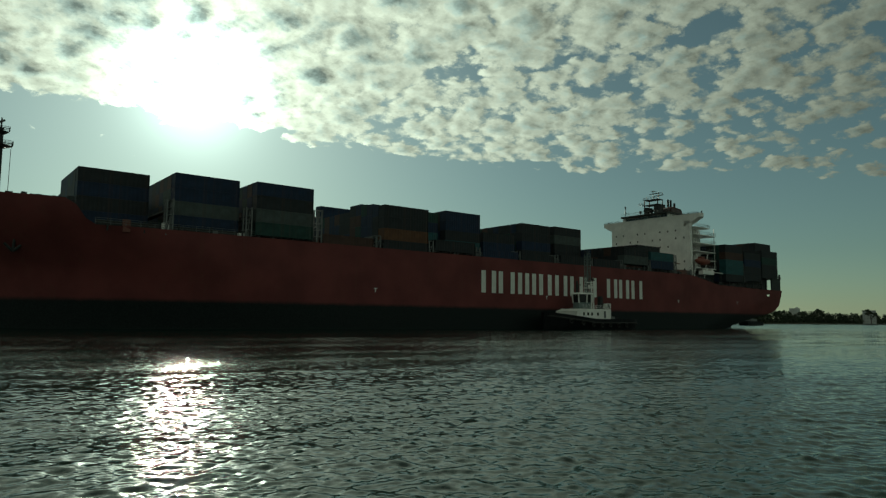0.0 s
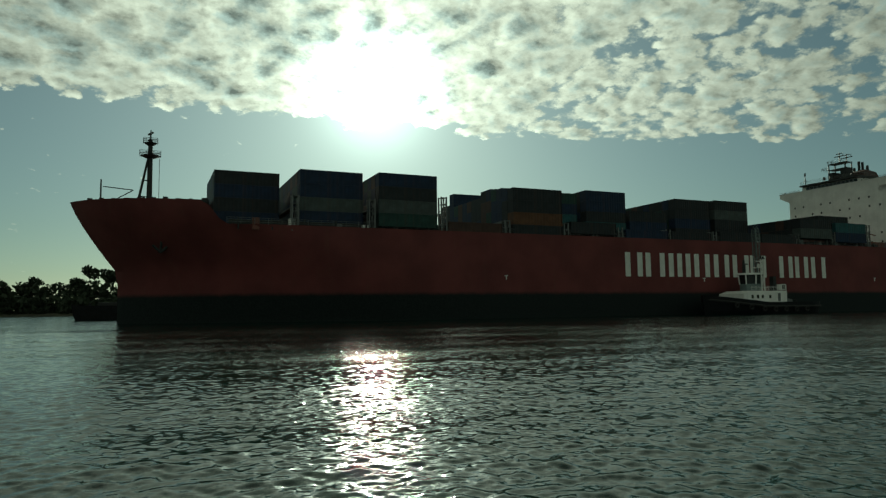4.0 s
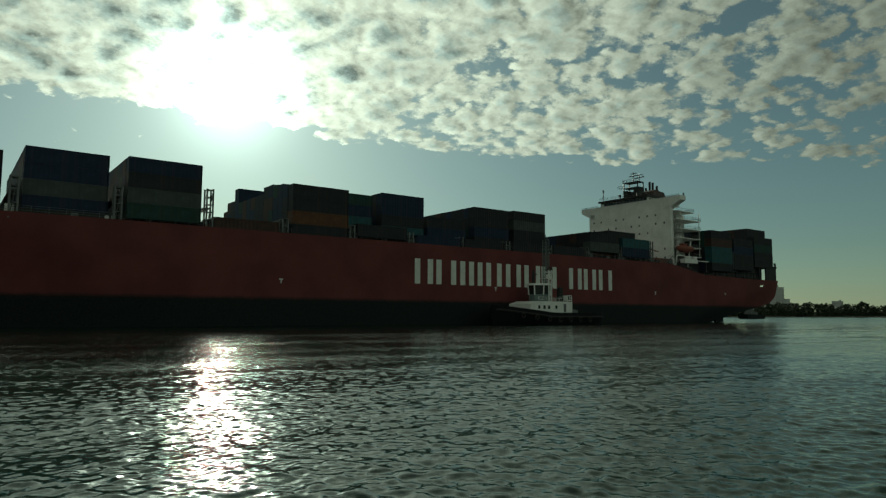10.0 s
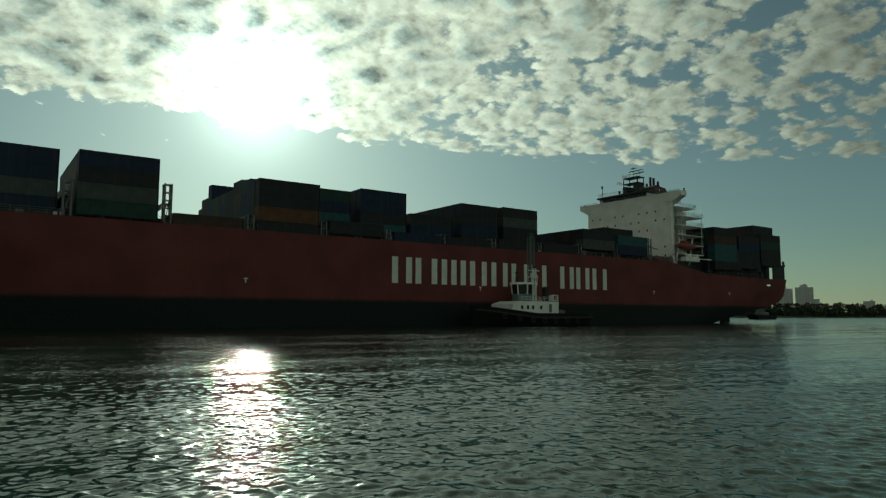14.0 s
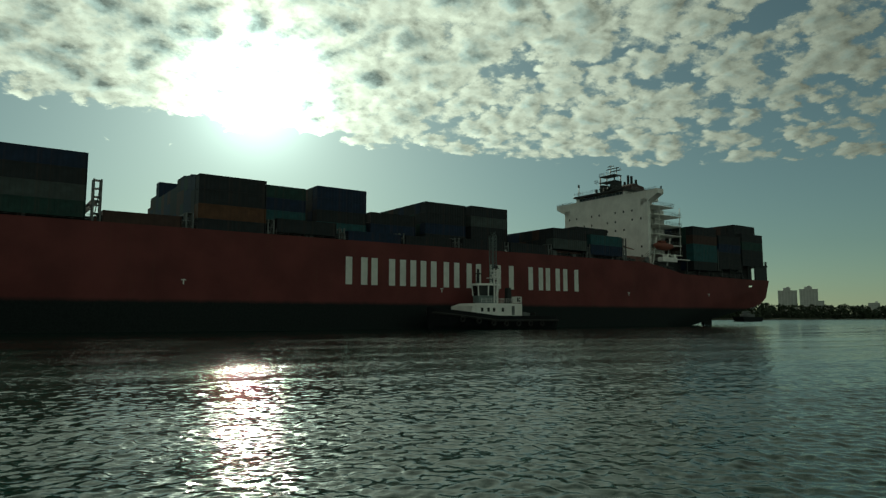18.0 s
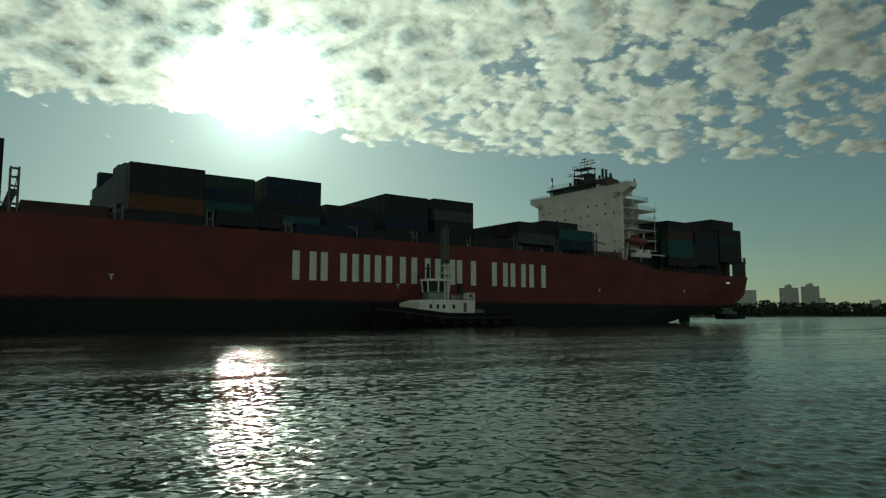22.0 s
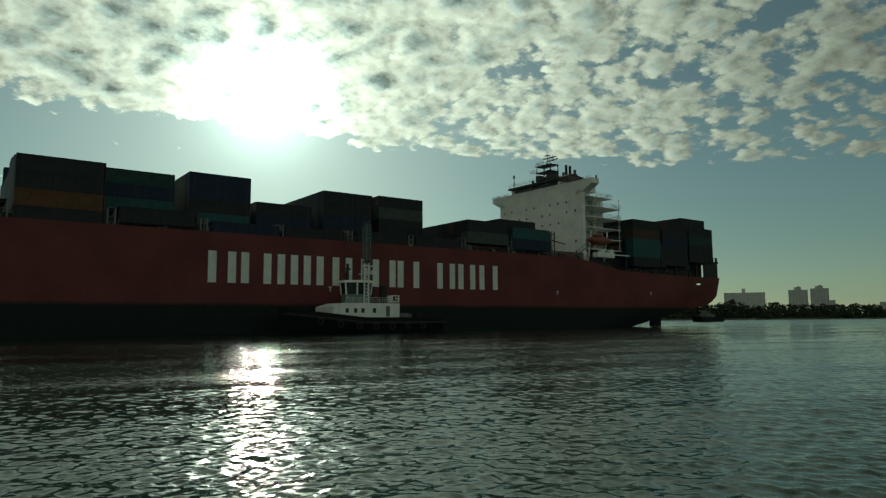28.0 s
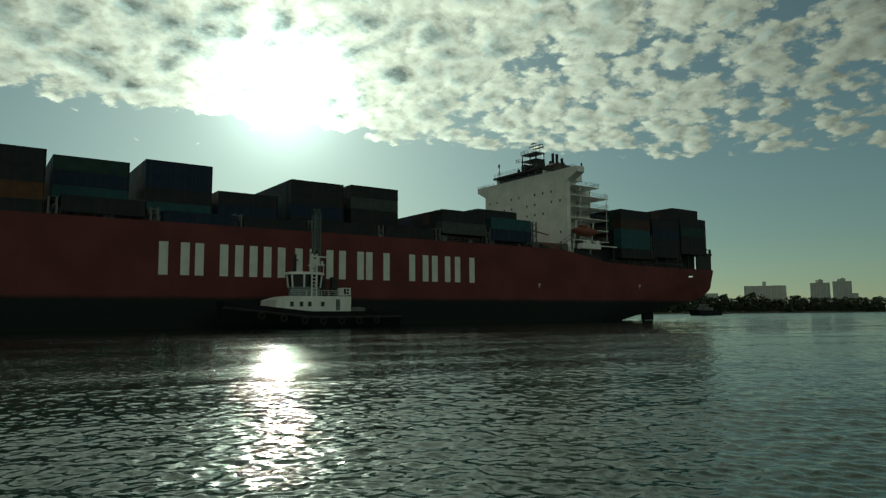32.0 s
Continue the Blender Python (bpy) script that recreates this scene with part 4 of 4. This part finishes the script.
    mast = part("lattice_mast", bm, TUG_GREY, tug, "grey lattice mast")
    bm = bmesh.new()
    box(bm, 1.1, 3.3, -1.5, 0.9, 11.4, 11.55)
    for x, y, r, h in ((1.5, -1.1, 0.34, 0.8), (2.9, -1.1, 0.26, 0.6), (2.2, -1.2, 0.2, 1.3)):
        rod(bm, (x, y, 11.55), (x, y, 11.55 + h), r, r * 0.8, 8)
    for x in (1.3, 3.1):
        rod(bm, (x, -1.3, 10.1), (x, -1.3, 11.45), 0.07)
    rod(bm, (0.6, -1.2, 12.9), (3.6, -1.2, 12.9), 0.12)
    part("lamp_platform", bm, WHITE, mast, "pale platform with lamps and radar bar")
    bm = bmesh.new()
    rod(bm, (1.4, 0, 20.9), (1.4, 0, 21.5), 0.14)
    rod(bm, (2.3, 0, 21.0), (2.3, 0, 21.9), 0.06)
    box(bm, 1.2, 3.1, -0.2, 0.2, 20.7, 20.9)
    part("mast_lamp", bm, DARK, mast)
    bm = bmesh.new()
    rod(bm, (-1.6, 0.4, 10.1), (-1.5, 0.4, 13.3), 0.36, 0.25, 8)
    rod(bm, (-2.2, -0.6, 10.1), (-2.2, -0.6, 12.2), 0.10)
    box(bm, -2.9, -1.4, -0.7, -0.45, 12.1, 12.35)
    part("radar_post", bm, DARK, tug)
    for sign in (-1, 1):
        bm = bmesh.new()
        prism(bm, [(3.9, 5.95), (5.2, 5.95), (5.0, 9.3), (4.1, 9.3)], sign * 2.3 - 0.5, sign * 2.3 + 0.5)
        part("exhaust_stack", bm, DARK, tug)
    bm = bmesh.new()
    box(bm, 5.2, 7.0, -3.3, -2.4, 6.1, 7.4, 0.08)
    part("raft_canister", bm, WHITE, tug)
    bm = bmesh.new()
    box(bm, 5.5, 7.3, -3.60, -3.54, 6.15, 7.45)
    board = part("sign_board", bm, WHITE, tug, "white board with dark bars")
    for x, z0, z1 in ((5.95, 6.35, 7.25), (6.5, 6.9, 7.25), (6.5, 6.35, 6.7)):
        bm = bmesh.new()
        box(bm, x, x + 0.4, -3.63, -3.60, z0, z1)
        part("sign_bar", bm, TUG_BLACK, board)
    # pale ladder tower before the wheelhouse windows
    bm = bmesh.new()
    for x in (0.15, 1.05):
        box(bm, x - 0.11, x + 0.11, -3.05, -2.85, 5.95, 13.3)
    for k in range(11):
        z = 6.6 + 0.62 * k
        box(bm, 0.15, 1.05, -3.0, -2.9, z, z + 0.16)
    tower = part("ladder_tower", bm, WHITE, tug, "pale ladder tower")
    bm = bmesh.new()
    box(bm, -0.1, 1.3, -3.2, -2.7, 13.3, 13.45)
    rod(bm, (0.3, -2.95, 13.45), (0.3, -2.95, 14.1), 0.16, 0.12, 8)
    rod(bm, (0.95, -2.95, 13.45), (0.95, -2.95, 13.9), 0.2, 0.2, 8)
    part("tower_lamp", bm, DARK, tower)
    bm = bmesh.new()
    for x in (8.6, 10.4):
        rod(bm, (x, -1.6, 3.4), (x, 1.6, 3.4), 0.75, 0.75, 12)
    box(bm, 8.0, 11.2, -1.9, -1.6, 2.6, 4.0)
    part("tow_winch", bm, STEEL, tug)
    bm = bmesh.new()
    rod(bm, (13.5, -1.0, 2.5), (13.5, -1.0, 4.1), 0.2)
    rod(bm, (13.5, 1.0, 2.5), (13.5, 1.0, 4.1), 0.2)
    rod(bm, (13.5, -1.3, 3.8), (13.5, 1.3, 3.8), 0.16)
    part("tow_bitt", bm, DARK, tug)


build_tug()

# a second, low boat close behind the stern
escort = tagged(new("escort_boat"), "low dark workboat following well behind the ship's stern", "boat")


def build_escort():
    bm = bmesh.new()
    prism(bm, [(-9, -0.8), (9, -0.8), (10.5, 2.4), (-11.5, 2.9), (-10.5, 0.8)], -3.2, 3.2)
    part("hull", bm, TUG_BLACK, escort)
    bm = bmesh.new()
    box(bm, -5, 3, -2.3, 2.3, 2.4, 4.2, 0.15)
    part("deckhouse", bm, STEEL, escort)
    bm = bmesh.new()
    box(bm, -4, -0.5, -1.8, 1.8, 4.2, 6.0, 0.15)
    cab = part("wheelhouse", bm, STEEL, escort)
    bm = bmesh.new()
    box(bm, -3.8, -0.7, -1.85, -1.78, 4.9, 5.7)
    part("cab_window", bm, GLASS, cab)


build_escort()

# ---- the far bank ----


def bank_y(x):
    return 480.0 - 0.11 * x


def polar(az, dist, z=0.0):
    return Vector((math.sin(az * DEG) * dist, math.cos(az * DEG) * dist, z))


def build_bank():
    bm = bmesh.new()
    xs = list(range(-2400, 4401, 50))
    rnd = random.Random(6)
    cols = []
    for x in xs:
        y = bank_y(max(-1200, min(2600, x))) + rnd.uniform(-3, 3)
        cols.append([bm.verts.new((x, y + d, z)) for d, z in ((-5, -1.5), (0, 0.9), (9, 1.8), (60, 2.4), (4200, 2.6))])
    for a, b in zip(cols, cols[1:]):
        for i in range(4):
            bm.faces.new((a[i], b[i], b[i + 1], a[i + 1]))
    ob = new("ground", mesh_of("ground", bm, BANK))
    tagged(ob, "low grassy river bank beyond the water", "bank", kind="structure")


build_bank()


def leaf_clump(verts, faces, c, r, rnd, leaves):
    """Loose leaves on a ragged ball about c."""
    for _ in range(leaves):
        d = Vector((rnd.gauss(0, 1), rnd.gauss(0, 1), rnd.gauss(0, 1)))
        d = d.normalized() * r * rnd.uniform(0.35, 1.12)
        q = c + Vector((d.x, d.y, d.z * 0.8))
        a = Vector((rnd.gauss(0, 1), rnd.gauss(0, 1), rnd.gauss(0, 1))).normalized()
        b = a.cross(Vector((rnd.gauss(0, 1), rnd.gauss(0, 1), rnd.gauss(0, 1)))).normalized()
        s = r * rnd.uniform(0.26, 0.5)
        k = len(verts)
        verts += [q - a * s, q + b * s * 0.7, q + a * s, q - b * s * 0.7]
        faces.append((k, k + 1, k + 2, k + 3))


def build_woods():
    """The far belt of trees along the water, joined."""
    rnd = random.Random(21)
    verts, faces = [], []
    x = -260.0
    while x < 2100:
        top = (15 if x > 120 else 19) + 3.5 * noise.noise(Vector((x * 0.02, 3.1, 0))) + rnd.uniform(-1.5, 2.0)
        for depth, lift in ((4, 0.50), (14, 0.92)):
            y = bank_y(x) + depth + rnd.uniform(0, 6)
            r = rnd.uniform(3.0, 5.0)
            z = 1.5
            while z < top * lift:
                leaf_clump(verts, faces, Vector((x + rnd.uniform(-2, 2), y + rnd.uniform(-2, 2), z + r * 0.3)), r, rnd, 34)
                z += r * 0.7
        x += rnd.uniform(3.2, 6.0) * (1 + max(0, x) / 1500)
    me = bpy.data.meshes.new("woods")
    me.from_pydata(verts, [], faces)
    me.materials.append(LEAF)
    tagged(new("woods", me), "dark belt of trees and bushes along the far bank", "woods", kind="stuff")


build_woods()


def tree(at, height, width, seed):
    """A tapered trunk with forking limbs, and leaves in clumps at the ends of the limbs."""
    rnd = random.Random(seed)
    thing = tagged(new("tree"), "tall broad-crowned tree on the far bank", "tree", "trees on the far bank")
    thing.location = at
    bm = bmesh.new()
    tips = []

    def limb(a, way, length, r, depth):
        b = a + way * length
        rod(bm, a, b, r, r * 0.62, 6)
        if depth == 0:
            tips.append(b)
            return
        for _ in range(3 if depth > 1 else 4):
            turn = Vector((rnd.gauss(0, 0.55), rnd.gauss(0, 0.55), rnd.uniform(-0.1, 0.5)))
            limb(b, (way + turn).normalized(), length * rnd.uniform(0.6, 0.82), r * 0.6, depth - 1)
        tips.append(b)

    limb(Vector((0, 0, -0.5)), Vector((0, 0, 1)), height * 0.32, height * 0.018, 3)
    top = max(t.z for t in tips)
    wide = max(max(abs(t.x), abs(t.y)) for t in tips)
    sz, sw = height * 0.93 / top, width * 0.45 / wide
    for v in bm.verts:
        v.co = Vector((v.co.x * sw, v.co.y * sw, v.co.z * sz))
    part("trunk", bm, BARK, thing)
    verts, faces = [], []
    for t in tips:
        leaf_clump(verts, faces, Vector((t.x * sw, t.y * sw, t.z * sz)), height * rnd.uniform(0.055, 0.1), rnd, 34)
    me = bpy.data.meshes.new("crown")
    me.from_pydata(verts, [], faces)
    me.materials.append(LEAF)
    crown = new("crown", me)
    crown.parent = thing
    return thing


for az, dist, height, width, seed in ((-1.8, 500, 31, 22, 1), (-3.6, 506, 23, 16, 2), (-6.2, 510, 24, 20, 3), (-0.3, 505, 22, 14, 4), (-8.5, 505, 20, 18, 12), (4.0, 500, 22, 18, 13),
                                      (57.7, 930, 23, 20, 5), (60.7, 950, 20, 15, 6), (66.0, 1010, 18, 22, 7), (69.4, 1040, 19, 16, 8), (72.7, 1080, 19, 24, 9), (55.6, 900, 20, 18, 10), (74.8, 1100, 18, 20, 11)):
    tree(polar(az, dist, 2.0), height, width, seed)


def building(az0, az1, dist, top, depth, storeys, label, pent=(), bays=6):
    """A block of flats: walls, floor bands, recessed windows and roof houses."""
    a, b = polar(az0, dist), polar(az1, dist)
    wide = (b - a).length
    thing = tagged(new("apartment_building"), label, "building", "buildings beyond the trees")
    mid = (a + b) / 2
    thing.matrix_basis = Matrix.Translation(mid) @ Matrix.Rotation(-(az0 + az1) / 2 * DEG, 4, "Z")
    bm = bmesh.new()
    box(bm, -wide / 2, wide / 2, 0.5, depth, 1.0, top)
    body = part("wall", bm, CONCRETE, thing)
    rise = (top - 4.0) / storeys
    bm = bmesh.new()
    box(bm, -wide / 2 - 0.3, wide / 2 + 0.3, -0.2, depth + 0.3, top, top + 0.9)
    part("roof", bm, CONCRETE, thing)
    step = wide / bays
    for i in range(bays + 1):
        bm = bmesh.new()
        x = -wide / 2 + i * step
        box(bm, x - 0.35, x + 0.35, 0.0, 0.5, 1.0, top)
        part("pier", bm, CONCRETE, body)
    bm = bmesh.new()
    box(bm, -step / 2 + 1.1, step / 2 - 1.1, 0.0, 0.12, 0.0, rise * 0.42)
    win = mesh_of("window", bm, BLOCK_WINDOW)
    for k in range(storeys):
        for i in range(bays):
            share("window", win, thing, (-wide / 2 + (i + 0.5) * step, 0.36, 4.0 + k * rise))
    for x0, x1, h in pent:
        bm = bmesh.new()
        box(bm, wide * x0, wide * x1, depth * 0.25, depth * 0.75, top + 0.9, top + h)
        part("roof_house", bm, CONCRETE, thing)
    return thing


building(61.72, 62.98, 1200, 44.0, 24, 14, "pale concrete tower block above the trees", ((-0.22, 0.18, 5.5), (-0.05, 0.1, 7.0)))
building(63.18, 64.36, 1195, 45.5, 24, 14, "pale concrete tower block with a low annex", ((-0.25, 0.2, 5.0), (-0.06, 0.12, 6.5)))
building(64.38, 64.74, 1190, 27.0, 18, 7, "low concrete annex beside the tower blocks", (), 2)
building(57.2, 60.1, 1250, 43.0, 18, 12, "long pale slab of flats with a roof house", ((-0.06, 0.03, 8.0),), 14)
building(53.4, 55.3, 1230, 31.0, 30, 5, "low wide pale building near the water", (), 8)
building(67.5, 68.2, 1130, 22.0, 20, 5, "small concrete block among trees", ((0.1, 0.35, 3.0),), 4)
building(72.2, 73.0, 1180, 20.0, 20, 4, "small low block among trees", (), 4)

# a moored barge off the far bank
barge = tagged(new("barge"), "dark moored barge with a low deckhouse", "barge")
barge.matrix_basis = pose(13, 206, 0, 0, 0, 2)


def build_barge():
    bm = bmesh.new()
    prism(bm, [(-25, -0.8), (27, -0.8), (29, 4.0), (-24, 4.0), (-26.4, 4.4), (-26.0, 1.6)], 0, 9)
    part("hull", bm, TUG_BLACK, barge)
    bm = bmesh.new()
    box(bm, -20, -4, 1, 8, 4.0, 4.9, 0.1)
    part("hatch_cover", bm, DARK, barge)
    bm = bmesh.new()
    box(bm, 12, 22, 1.5, 7.5, 4.0, 6.8, 0.1)
    part("deckhouse", bm, STEEL, barge)
    for x in (-22, 25):
        bm = bmesh.new()
        rod(bm, (x, 2, 4.0), (x, 2, 4.8), 0.25)
        part("bollard", bm, DARK, barge)


build_barge()


# ---- what moves ----


def ship_pose(t):
    u = t - 16
    x = -(2.961 * t - 0.003363 * t * u)
    y = 0.1327 * u - 0.001057 * u * u
    turn = 0.13848 * u + 0.0012466 * u * u
    return Matrix.Translation((200 + x, 119.21 + y, -0.6)) @ pose(0, 0, 0, 0, 0, turn) @ Matrix.Translation((-200, 0, 0))


def escort_pose(t):
    """The workboat keeps well behind the ship and farther out from the quay."""
    m = ship_pose(t) @ pose(340, 48, 0.6)
    return Matrix.Translation((m.translation.x * 0.32, m.translation.y * 0.32, 0)) @ m


def motions():
    walk(ship, [(i * 2.0, ship_pose(i * 2.0)) for i in range(17)])
    along = ((0, 143.6), (9, 145.2), (13, 144.4), (19, 143.4), (23, 141.4), (28, 139.0), (32, 136.4))
    walk(tug, [(t, ship_pose(t) @ pose(x, -6.6, 0)) for t, x in along])
    walk(escort, [(i * 4.0, escort_pose(i * 4.0)) for i in range(9)])
    walk(water, [(0, pose(-3, -2, 0)), (32, pose(-10, -6, 0))])


motions()
